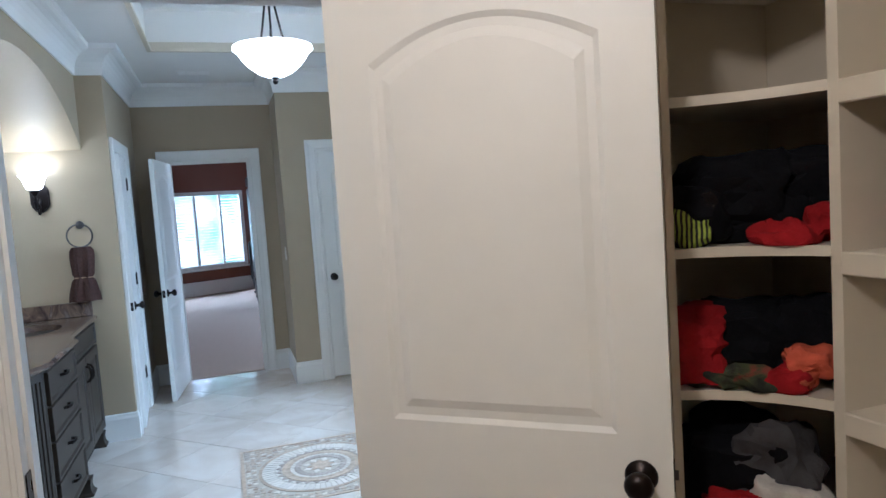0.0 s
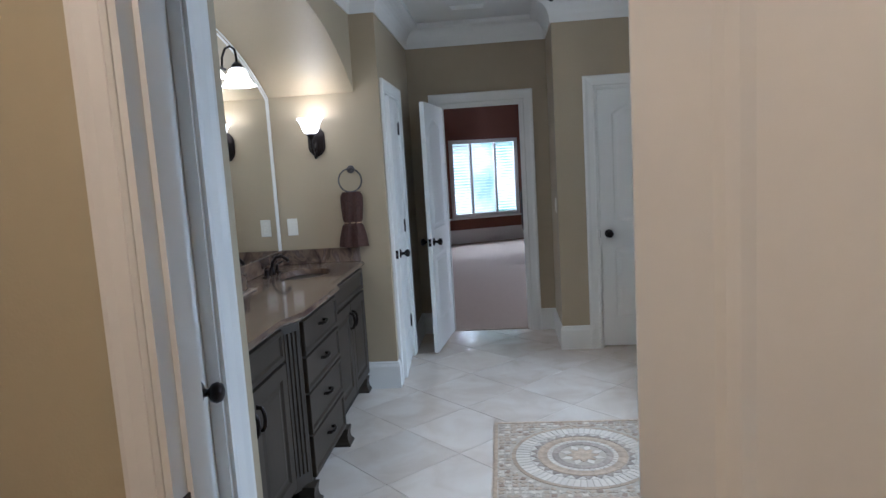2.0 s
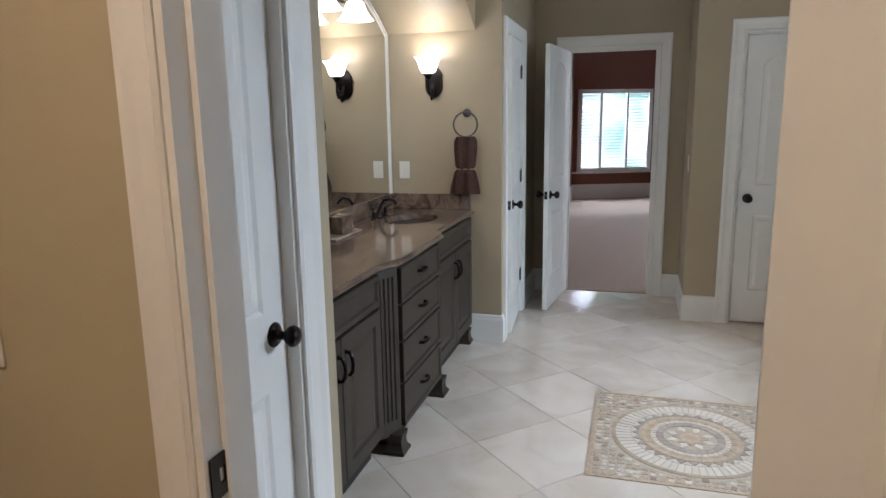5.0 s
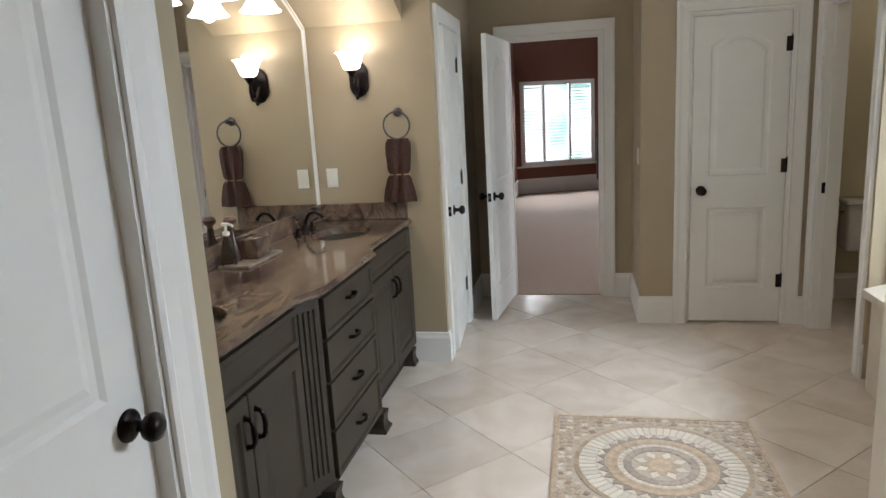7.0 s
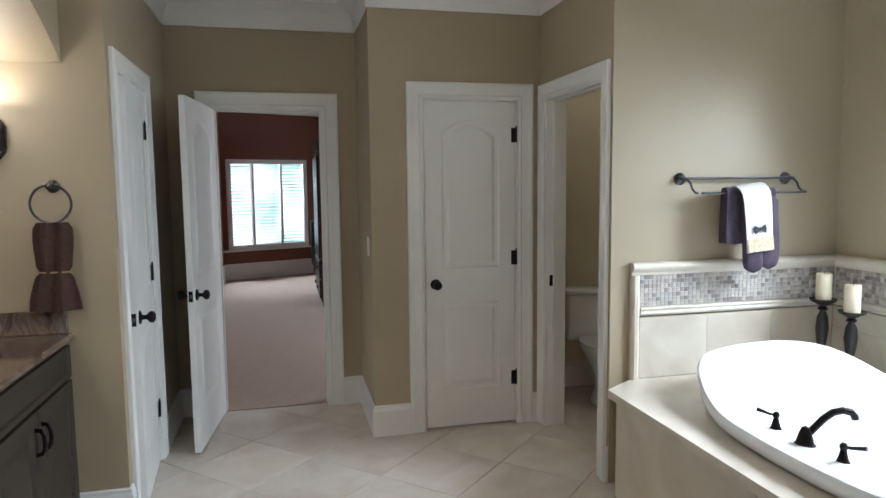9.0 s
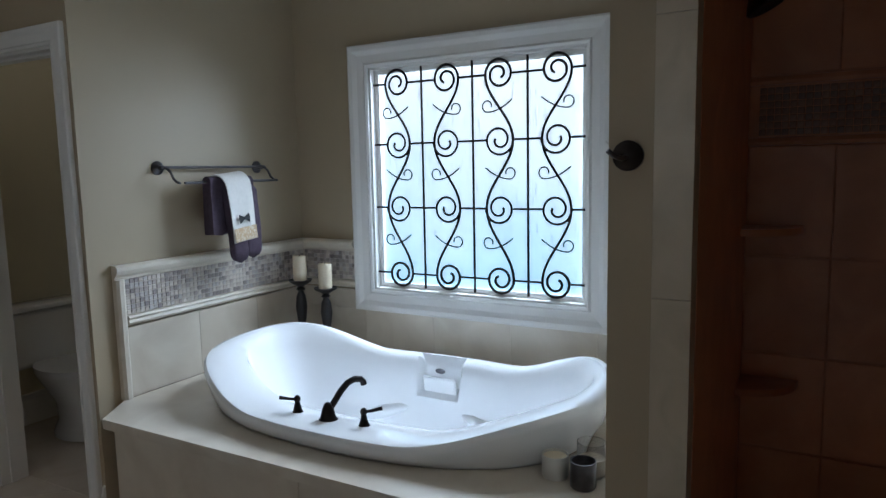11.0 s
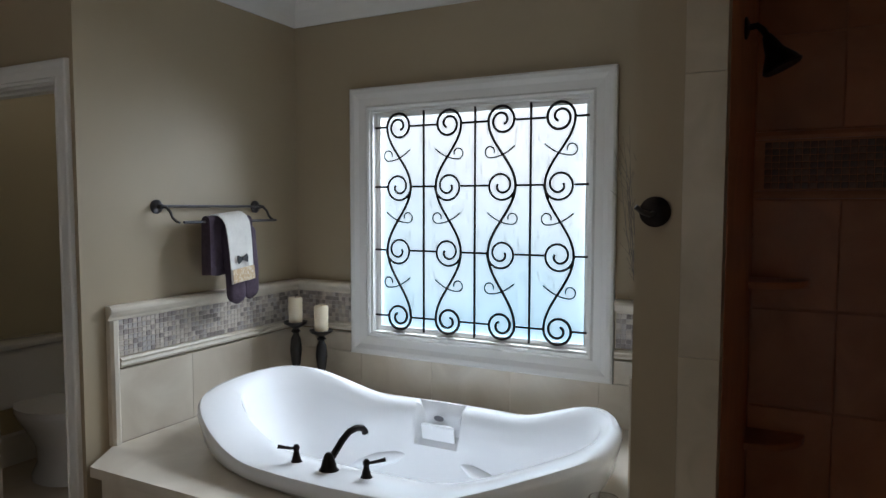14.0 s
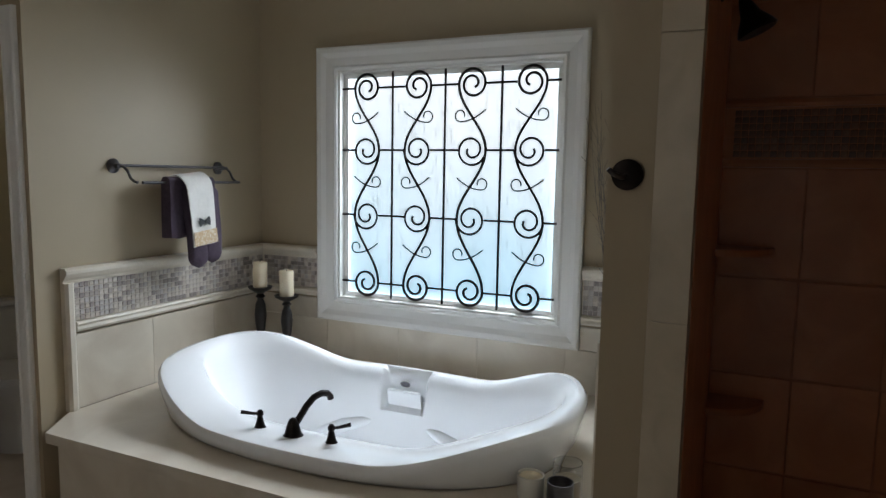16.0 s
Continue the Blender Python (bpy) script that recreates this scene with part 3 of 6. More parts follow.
for d in ((WY0, WY0 + 0.012, WZ0, WZ1), (WY1 - 0.012, WY1, WZ0, WZ1), (WY0 + 0.012, WY1 - 0.012, WZ0, WZ0 + 0.012), (WY0 + 0.012, WY1 - 0.012, WZ1 - 0.012, WZ1)):
    box(bm, 3.21, 3.33, *d)
part("window_reveal", bm, TRIM, win)
bm = bmesh.new()
sweep(bm, [(3.262, WY0 + 0.012, WZ0 + 0.012), (3.262, WY0 + 0.012, WZ1 - 0.012), (3.262, WY1 - 0.012, WZ1 - 0.012), (3.262, WY1 - 0.012, WZ0 + 0.012)], (-1, 0, 0), [(0, 0), (0.02, 0), (0.026, 0.005), (0.026, 0.012), (0.012, 0.019), (0, 0.019)], closed=True)
part("window_sash", bm, TRIM, win)
pane = part("pane", boxed(3.266, 3.272, WY0 + 0.012, WY1 - 0.012, WZ0 + 0.012, WZ1 - 0.012), RAIN, win, "bright rain-textured obscure glass")
pane.visible_shadow = False
# scrollwork
PITCH, SR = (WY1 - WY0 - 0.024) / 4, 0.072
ROWZ = [1.968, 1.652, 1.314, 0.957]
IX = 3.238
for c in range(4):
    yc, sg = WY1 - 0.012 - PITCH * (c + 0.5), (1 if c % 2 == 0 else -1)
    bm = bmesh.new()
    pts = []
    for k in range(49):
        ang = math.pi * (1 - 1.0) + radians(600) * (48 - k) / 48
        r = SR * (1 - 0.74 * ((48 - k) / 48) ** 1.5)
        pts.append((IX, yc + sg * r * math.cos(ang), ROWZ[0] + r * math.sin(ang)))
    for k in range(1, 60):
        f = 3 * k / 60
        row, u = int(f), f - int(f)
        pts.append((IX, yc + sg * SR * math.cos(math.pi * f), ROWZ[row] + (ROWZ[row + 1] - ROWZ[row]) * u))
    for k in range(49):
        ang = math.pi + radians(600) * k / 48
        r = SR * (1 - 0.74 * (k / 48) ** 1.5)
        pts.append((IX, yc + sg * r * math.cos(ang), ROWZ[3] + r * math.sin(ang)))
    tube(bm, pts, 0.0074, 6)
    part("iron_scroll", bm, BRONZE, win, "black wrought-iron serpentine scroll")
    for row, side in ((1, -1), (2, 1)):
        bm = bmesh.new()
        pts = []
        for k in range(41):
            a = radians(560) * k / 40
            r = SR * (1.04 - 0.78 * (k / 40) ** 1.5)
            pts.append((IX - 0.004, yc + sg * side * r * math.cos(a), ROWZ[row] - r * math.sin(a)))
        tube(bm, pts, 0.0066, 6)
        part("iron_curl", bm, BRONZE, win)
    for g in range(3):
        zc = (ROWZ[g] + ROWZ[g + 1]) / 2
        s2 = sg * (1 if g % 2 == 0 else -1)
        bm = bmesh.new()
        pts = []
        for k in range(8):
            u = k / 8
            pts.append((IX - 0.008, yc - s2 * (0.072 - 0.130 * u), zc + 0.034 - 0.056 * u * (2 - u)))
        for k in range(25):
            a = -math.pi / 2 + radians(290) * k / 24
            r = 0.030 * (1 - 0.30 * k / 24)
            pts.append((IX - 0.008, yc + s2 * (0.058 + r * math.cos(a)), zc + 0.008 + r * math.sin(a)))
        tube(bm, pts, 0.0042, 5)
        part("iron_tendril", bm, BRONZE, win)
    for rz in ROWZ:
        bm = bmesh.new()
        tube(bm, [(IX, yc + SR, rz), (IX, yc + PITCH / 2, rz)], 0.0062, 6)
        tube(bm, [(IX, yc - PITCH / 2, rz), (IX, yc - SR, rz)], 0.0062, 6)
        part("iron_crossbar", bm, BRONZE, win)
for c in range(1, 4):
    bm = bmesh.new()
    tube(bm, [(IX + 0.006, WY1 - 0.012 - PITCH * c, WZ0 + 0.02), (IX + 0.006, WY1 - 0.012 - PITCH * c, WZ1 - 0.014)], 0.0066, 6)
    part("iron_upright", bm, BRONZE, win)

# ---- bath: deck, wainscot and tub ----
DZ, DX0, DXB = 0.54, 1.80, 3.195
deck = thing("tub_deck", pose(0, 0, 0), "cream stone tub deck with a rounded front lip", "tub deck", kind="structure")
TCX, TCY, TAX, TAY = 2.470, 3.94, 0.520, 0.852


def oval(a, ax, ay, cx=TCX, cy=TCY, p=2.3):
    c, s = math.cos(a), math.sin(a)
    r = ((abs(c) / ax) ** p + (abs(s) / ay) ** p) ** (-1 / p)
    return (cx + r * c, cy + r * s)


corners = [(DXB, 2.849), (DXB, 5.03), (1.985, 5.03), (DX0, 4.91), (DX0, 2.849)]


def edge_hit(a):
    """Where the way from the tub's middle at angle a leaves the deck."""
    o, d = Vector((TCX, TCY)), Vector((math.cos(a), math.sin(a)))
    best = 9
    for p, q in zip(corners, corners[1:] + corners[:1]):
        p, q = Vector(p), Vector(q)
        e = q - p
        den = d.x * e.y - d.y * e.x
        if abs(den) > 1e-9:
            s = ((p.x - o.x) * e.y - (p.y - o.y) * e.x) / den
            u = ((p.x - o.x) * d.y - (p.y - o.y) * d.x) / den
            if s > 0 and -1e-6 <= u <= 1 + 1e-6:
                best = min(best, s)
    return o + d * best


angs = sorted([math.tau * k / 96 for k in range(96)] + [math.atan2(y - TCY, x - TCX) % math.tau for x, y in corners])
bm = bmesh.new()
rings = []
for a in angs:
    q = edge_hit(a)
    d = Vector((math.cos(a), math.sin(a)))
    base = Vector(oval(a, TAX - 0.012, TAY - 0.012))
    inner = Vector((TCX, TCY)) + d * ((base - Vector((TCX, TCY))).length)
    rings.append([bm.verts.new((*inner, DZ - 0.04)), bm.verts.new((*inner, DZ)), bm.verts.new((*q, DZ)), bm.verts.new((*q, DZ - 0.04))])
for i in range(len(rings)):
    a, b = rings[i], rings[(i + 1) % len(rings)]
    for k in range(4):
        bm.faces.new((a[k], b[k], b[(k + 1) % 4], a[(k + 1) % 4]))
slab = part("deck_top", bm, DECK_TILE, deck)
# front panel of large tiles
yy = 2.853
while yy < 4.89:
    y2 = min(yy + 1.07, 4.90)
    part("deck_tile", boxed(DX0 + 0.04, DX0 + 0.055, yy + 0.0008, y2 - 0.0008, 0.003, DZ - 0.04, bevel=0.002), DECK_TILE, deck)
    yy += 1.07
bm = bmesh.new()
prism(bm, [(DX0 + 0.04, 4.90), (1.99, 5.025), (2.02, 5.01), (DX0 + 0.07, 4.885)], "z", 0.003, DZ - 0.04)
part("deck_tile", bm, DECK_TILE, deck)
part("deck_backing", boxed(DX0 + 0.056, DX0 + 0.07, 2.853, 4.88, 0.0, DZ - 0.041), GROUT, deck)

# wainscot of stone round the tub
wains = thing("tub_wainscot", pose(0, 0, 0), "cream stone wainscot with a mosaic band round the bath", "wainscot", kind="structure")
EW, WW, PIER_TOP = 5.05, 3.21, 1.125


def slabs(x0, x1, y0, y1, z0, z1, count, along):
    for k in range(count):
        f0, f1 = k / count, (k + 1) / count
        if along == "x":
            part("wainscot_tile", boxed(x0 + (x1 - x0) * f0 + 0.0005, x0 + (x1 - x0) * f1 - 0.0005, y0, y1, z0, z1, bevel=0.001), DECK_TILE, wains)
        else:
            part("wainscot_tile", boxed(x0, x1, y0 + (y1 - y0) * f0 + 0.0005, y0 + (y1 - y0) * f1 - 0.0005, z0, z1, bevel=0.001), DECK_TILE, wains)


slabs(2.035, 3.196, EW - 0.014, EW - 0.001, DZ, 0.852, 3, "x")
slabs(WW - 0.014, WW - 0.001, 2.85, EW - 0.015, DZ, 0.742, 5, "y")
slabs(WW - 0.014, WW - 0.001, 4.657, EW - 0.015, 0.745, 0.852, 1, "y")
slabs(WW - 0.014, WW - 0.001, 2.85, 3.223, 0.745, 0.852, 1, "y")
slabs(1.86, 3.195, 2.848, 2.861, DZ, PIER_TOP, 3, "x")
part("end_moulding", boxed(1.815, 1.858, 2.8475, 2.872, DZ, PIER_TOP + 0.012, bevel=0.006, seg=2), LINER, wains)
RAIL = [(0.001, 0), (0.022, 0.002), (0.028, 0.012), (0.024, 0.024), (0.030, 0.034), (0.024, 0.042), (0.001, 0.044)]
CAPR = [(0.001, 0), (0.014, 0), (0.018, 0.012), (0.030, 0.024), (0.040, 0.040), (0.040, 0.052), (0.030, 0.062), (0.001, 0.064)]
for nm, z, prof in (("chair_rail", 0.862, RAIL), ("cap_moulding", 1.068, CAPR)):
    bm = bmesh.new()
    sweep(bm, [(WW, 4.660, z), (WW, EW, z), (2.035 if nm == "chair_rail" else 1.985, EW, z)], (0, 0, 1), prof)
    part(nm, bm, LINER, wains)
    bm = bmesh.new()
    sweep(bm, [(WW, 2.85, z), (WW, 3.22, z)], (0, 0, 1), prof)
    part(nm, bm, LINER, wains)
bm = bmesh.new()
sweep(bm, [(1.985, EW, DZ), (1.985, EW, 1.07)], (0, -1, 0), [(0, 0.001), (0, 0.024), (-0.012, 0.034), (-0.03, 0.034), (-0.042, 0.026), (-0.048, 0.014), (-0.048, 0.001)])
part("corner_moulding", bm, LINER, wains)
part("mosaic_backing", boxed(2.035, 3.209, EW - 0.006, EW - 0.001, 0.906, 1.068), LINER, wains)
part("mosaic_backing", boxed(WW - 0.006, WW - 0.001, 4.66, EW - 0.007, 0.906, 1.068), LINER, wains)
part("mosaic_backing", boxed(WW - 0.006, WW - 0.001, 2.85, 3.22, 0.906, 1.068), LINER, wains)
MOSAIC = [mat("mosaic_" + n, c, 0.35, vary=0.25, scale=25) for n, c in (("taupe", (0.40, 0.345, 0.315)), ("grey", (0.46, 0.425, 0.405)), ("cream", (0.57, 0.515, 0.46)), ("slate", (0.29, 0.25, 0.235)), ("sand", (0.50, 0.44, 0.38)))]
rng = random.Random(5)
chip_meshes = []
for mt in MOSAIC:
    b = boxed(-0.0103, 0.0103, -0.005, 0.0, -0.0103, 0.0103, bevel=0.002)
    me = bpy.data.meshes.new("mosaic_chip")
    b.to_mesh(me)
    b.free()
    me.materials.append(mt)
    chip_meshes.append(me)
CH = 0.0228
for i in range(42):
    for j in range(7):
        ob = new("mosaic_chip", rng.choice(chip_meshes))
        ob.parent = wains
        ob.location = (2.048 + CH * i, EW - 0.006, 0.919 + CH * j)
bm = bmesh.new()
mats_rest = []
for i in range(42, 51):
    for j in range(7):
        box(bm, 2.048 + CH * i - 0.0103, 2.048 + CH * i + 0.0103, EW - 0.011, EW - 0.006, 0.919 + CH * j - 0.0103, 0.919 + CH * j + 0.0103)
        mats_rest += [rng.randrange(5)] * 6
for lo, hi in ((4.662, EW - 0.012), (2.85, 3.22)):
    y = lo + 0.012
    while y < hi - 0.01:
        for j in range(7):
            box(bm, WW - 0.011, WW - 0.006, y - 0.0103, y + 0.0103, 0.919 + CH * j - 0.0103, 0.919 + CH * j + 0.0103)
            mats_rest += [rng.randrange(5)] * 6
        y += CH
bm.faces.ensure_lookup_table()
for f, k in zip(bm.faces, mats_rest):
    f.material_index = k
tagged(part("mosaic_chips", bm, MOSAIC, wains), kind="stuff")

# the tub itself
tub = thing("bathtub", pose(0, 0, DZ), "white acrylic drop-in bathtub with raised flared ends", "bathtub")


def tub_rise(y):
    """How far the rim has swept up towards the ends, 0 to 1."""
    f = min(1.0, max(0.0, (abs(y - TCY) / TAY - 0.36) / 0.64))
    return f * f * (3 - 2 * f)


def tub_ring(a, s_out, inner, z_add, flare=0.0):
    x, y = oval(a, TAX * s_out, TAY * s_out + flare)
    xi, yi = oval(a, 0.365 * inner[1], 0.80 * inner[1], TCX + 0.085, TCY, 2.4)
    k = inner[0]
    x, y = x + (xi - x) * k, y + (yi - y) * k
    return x, y, tub_rise(y) * (0.80 + 0.20 * max(-1.0, min(1.0, (x - TCX) / TAX)))


bm = bmesh.new()
spec = [(0.985, (0, 1), 0.0, 0.004, False), (0.998, (0, 1), 0.45, -0.044, True), (1.016, (0, 1), 0.9, -0.032, True), (1.026, (0, 1), 1.0, -0.014, True), (1.024, (0, 1), 1.0, 0.004, True), (1.010, (0, 1), 1.0, 0.017, True), (0.985, (0, 1), 1.0, 0.020, True), (1.0, (0.76, 1.05), 1.0, 0.010, True), (1, (1, 1.01), 1.0, -0.012, True), (1, (1, 0.98), 0.90, -0.055, True), (1, (1, 0.93), 0.64, -0.13, True), (1, (1, 0.90), 0.5, -0.17, True), (1, (1, 0.80), 0.1, -0.32, True), (1, (1, 0.68), 0.0, -0.385, True), (1, (1, 0.45), 0.0, -0.405, True), (1, (1, 0.1), 0.0, -0.408, True)]
N = 240
NX, NY = 3.975, 0.108
rings = []
for level, (s_out, inner, endk, dz, rim) in enumerate(spec):
    ring = []
    for k in range(N):
        a = math.tau * k / N
        x, y, end = tub_ring(a, s_out, inner, dz, 0.03 if 0 < endk and inner[0] == 0 else 0.0)
        z = (0.052 + 0.165 * end * endk + dz) if rim else dz
        if x > TCX and 6 <= level <= 10:
            # the notch for the head rest
            notch = min(1.0, max(0.0, (NY + 0.008 - abs(y - NX)) / 0.016))
            x += notch * (0, 0.01, 0.035, 0.05, 0.055)[level - 6]
            z -= notch * (0.004, 0.034, 0.034, 0.02, 0.0)[level - 6]
        ring.append(bm.verts.new((x, y, z)))
    rings.append(ring)
for a, b in zip(rings, rings[1:]):
    for k in range(N):
        bm.faces.new((a[k], a[(k + 1) % N], b[(k + 1) % N], b[k]))
bm.faces.new(rings[-1])
shell = part("shell", bm, PORCELAIN, tub, smooth=True)
# pillow recess, overflow and arm rests
bm = bmesh.new()
box(bm, -0.004, 0.010, -0.088, 0.088, -0.072, 0.026, bevel=0.006, seg=3)
box(bm, -0.010, 0.004, -0.080, 0.080, 0.030, 0.036, bevel=0.002)
ob = part("pillow_pad", bm, PORCELAIN, tub, smooth=True)
ob.matrix_world = pose(2.912, 3.975, DZ - 0.052, 0, -10, 0)
bm = bmesh.new()
lathe(bm, [(0, 0), (0.014, 0), (0.014, 0.003), (0.007, 0.005), (0, 0.005)], pose(0, 0, 0, 0, -90, 0) @ Matrix.Diagonal((1, 1.9, 1, 1)), 16)
ob = part("overflow", bm, PEWTER, tub, smooth=True)
ob.matrix_world = pose(2.925, 3.975, DZ + 0.008, 0, -10, 0)
for side in (1, -1):
    bm = bmesh.new()
    tube(bm, [(2.790, 3.975 + side * 0.46, DZ - 0.275), (2.825, 3.975 + side * 0.38, DZ - 0.245), (2.850, 3.975 + side * 0.29, DZ - 0.215), (2.868, 3.975 + side * 0.20, DZ - 0.190), (2.885, 3.975 + side * 0.13, DZ - 0.172)], 0.036, 16, taper=lambda f: 0.25 + 0.75 * math.sin(math.pi * min(1.0, f * 0.95 + 0.03)))
    ob = part("arm_rest", bm, PORCELAIN, tub, smooth=True)
    ob.matrix_world = Matrix()


def tap_handle(m, turn):
    d = thing("tap_handle", m @ pose(0, 0, 0, 0, 0, turn), "dark bronze lever tap on the tub rim", "tap", "roman tub taps")
    bm = bmesh.new()
    lathe(bm, [(0, 0), (0.027, 0), (0.027, 0.008), (0.021, 0.016), (0.014, 0.042), (0.011, 0.058), (0.015, 0.064), (0.015, 0.074), (0.008, 0.084), (0, 0.086)], None, 18)
    part("body", bm, BRONZE, d, smooth=True)
    bm = bmesh.new()
    tube(bm, [(0, 0, 0.068), (0.03, 0, 0.071), (0.06, 0, 0.078), (0.078, 0, 0.082)], 0.0075, 8, taper=lambda f: 0.75 + 0.5 * f)
    part("lever", bm, BRONZE, d, smooth=True)
    d.scale = (0.86, 0.86, 0.86)


def rim_z(y):
    return DZ + 0.060 + 0.165 * tub_rise(y)


tap_handle(pose(2.085, 4.13, rim_z(4.13) - 0.004), 130)
tap_handle(pose(2.085, 3.82, rim_z(3.82) - 0.004), -60)
sp = thing("tub_spout", pose(2.075, 3.975, rim_z(3.975) - 0.004), "dark bronze arched tub spout", "tub spout")
bm = bmesh.new()
lathe(bm, [(0, 0), (0.042, 0), (0.042, 0.010), (0.034, 0.018), (0.026, 0.05), (0.020, 0.066), (0.014, 0.078), (0, 0.086)], None, 20)
part("base", bm, BRONZE, sp, smooth=True)
bm = bmesh.new()
tube(bm, [(0.0, 0, 0.04), (0.03, -0.01, 0.075), (0.065, -0.02, 0.115), (0.10, -0.03, 0.142), (0.135, -0.042, 0.150), (0.165, -0.052, 0.143), (0.178, -0.056, 0.128), (0.181, -0.057, 0.116)], 0.0145, 10)
part("spout", bm, BRONZE, sp, smooth=True)
sp.scale = (0.88, 0.88, 0.88)

# towel bar with two rails, towels
TBY = 5.05
bar = thing("towel_bar", pose(2.25, TBY, 1.545), "double pewter towel bar on the tan wall", "towel bar")
for x in (0.0, 0.62):
    bm = bmesh.new()
    lathe(bm, [(0, 0), (0.032, 0), (0.032, 0.006), (0.025, 0.012), (0.012, 0.018), (0.011, 0.04), (0, 0.042)], pose(x, 0, 0, 90), 18)
    part("rosette", bm, PEWTER, bar, smooth=True)
    bm = bmesh.new()
    tube(bm, [(x, -0.035, 0), (x + 0.012, -0.05, -0.003), (x + 0.022, -0.062, -0.02), (x + 0.025, -0.075, -0.05), (x + 0.028, -0.095, -0.066), (x + 0.03, -0.112, -0.07)], 0.006, 8)
    part("arm", bm, PEWTER, bar, smooth=True)
for y, z, x0, x1 in ((-0.038, 0.002, -0.005, 0.645), (-0.112, -0.07, 0.055, 0.655)):
    bm = bmesh.new()
    tube(bm, [(x0, y, z), (x1, y, z)], 0.0065, 10)
    part("rail", bm, PEWTER, bar, smooth=True)


def draped(name, m, w, front, back, thick, material, label, folds=3, depth=0.006, seed=1, parent=None, hem=0.0, over=0.012):
    """Cloth hung over a rail along x: the front falls front metres, the back back metres."""
    r = random.Random(seed)
    ph = [r.uniform(0, 6) for _ in range(3)]
    bm = bmesh.new()
    prof = [(-0.5, -back + back * k / 10, 1) for k in range(11)] + [(-0.5 * math.cos(math.pi * k / 8), 0.5 * math.sin(math.pi * k / 8), 0) for k in range(1, 8)] + [(0.5, -front * k / 14, 2) for k in range(15)]
    nx = 22
    grid = []
    for i in range(nx + 1):
        u = i / nx
        col = []
        for a, b, kind in prof:
            rad = over + thick / 2
            if kind == 0:
                y, z, drop = -a * 2 * rad, b * 2 * rad, 0
            else:
                y, z, drop = (rad if kind == 1 else -rad), b, -b
            wave = depth * math.sin(u * folds * math.tau + ph[0] + drop * 3) * min(1, drop * 5) + 0.4 * depth * math.sin(u * folds * 2.3 * math.tau + ph[1] + drop * 7) * min(1, drop * 5)
            y -= wave if kind == 2 else -wave * 0.5
            x = (u - 0.5) * w * (1 - 0.05 * math.sin(min(1, drop * 3) * 1.5)) + 0.004 * math.sin(drop * 11 + ph[2])
            if kind == 2 and drop > front * 0.85:
                z += hem * math.sin(u * math.pi * 2 + ph[1]) * (drop / front - 0.85) / 0.15
            col.append(bm.verts.new((x, y, z)))
        grid.append(col)
    for i in range(nx):
        for j in range(len(prof) - 1):
            bm.faces.new((grid[i][j], grid[i + 1][j], grid[i + 1][j + 1], grid[i][j + 1]))
    bmesh.ops.recalc_face_normals(bm, faces=bm.faces)
    bmesh.ops.solidify(bm, geom=bm.faces[:], thickness=thick)
    ob = part(name, bm, material, parent, smooth=True)
    ob.matrix_world = m
    if not parent:
        tagged(ob, label, "towel")
    return ob


bt_ = draped("bath_towel", pose(2.562, TBY - 0.112, 1.475), 0.275, 0.245, 0.25, 0.030, PURPLE, "thick plum bath towel folded over the towel bar", 1.3, 0.008, 3, hem=0.01)
for cx, hw, drop, lean in ((-0.012, 0.056, 0.40, 0.030), (0.092, 0.054, 0.385, 0.014)):
    bm = bmesh.new()
    rings = []
    for k in range(25):
        f = k / 24
        z = -0.012 - (drop - 0.012) * f
        close = math.sqrt(max(0.02, 1 - max(0.0, (f - 0.86) / 0.14) ** 2)) * math.sqrt(max(0.05, min(1.0, f / 0.08 + 0.05)))
        rings.append([bm.verts.new((cx + lean * f + hw * close * (1 + 0.06 * math.sin(7 * f + cx * 40)) * math.copysign(abs(math.cos(a)) ** 0.8, math.cos(a)), -0.036 + 0.030 * close * (1 + 0.12 * math.sin(3 * a + 5 * f)) * math.sin(a), z)) for a in [math.tau * q / 24 for q in range(24)]])
    for a, b in zip(rings, rings[1:]):
        for q in range(24):
            bm.faces.new((a[q], a[(q + 1) % 24], b[(q + 1) % 24], b[q]))
    bm.faces.new(rings[0]), bm.faces.new(rings[-1])
    part("front_fold", bm, PURPLE, bt_, smooth=True)
ht = draped("hand_towel", pose(2.562, TBY - 0.112, 1.446, 0, -6, 0), 0.155, 0.262, 0.10, 0.005, LINEN, "white hand towel with dark bow over the plum towel", 1.2, 0.003, 8, over=0.070)
bm = bmesh.new()
box(bm, -0.072, 0.072, -0.002, 0.002, -0.033, 0.033, bevel=0.001)
ob = part("floral_band", bm, FLORAL, ht, "embroidered floral band")
ob.location = (0.0, -0.0805, -0.226)
bm = bmesh.new()
for sgn in (1, -1):
    prism(bm, [(0, -0.004), (sgn * 0.03, -0.022), (sgn * 0.034, 0.0), (sgn * 0.03, 0.02), (0, 0.004)] if sgn > 0 else [(0, 0.004), (-0.03, 0.02), (-0.034, 0.0), (-0.03, -0.022), (0, -0.004)], "y", -0.003, 0.002)
box(bm, -0.006, 0.006, -0.005, 0.003, -0.007, 0.007, bevel=0.002)
ob = part("bow", bm, BLACKWOOD, ht, "small dark bow")
ob.location = (0.0, -0.0815, -0.150)

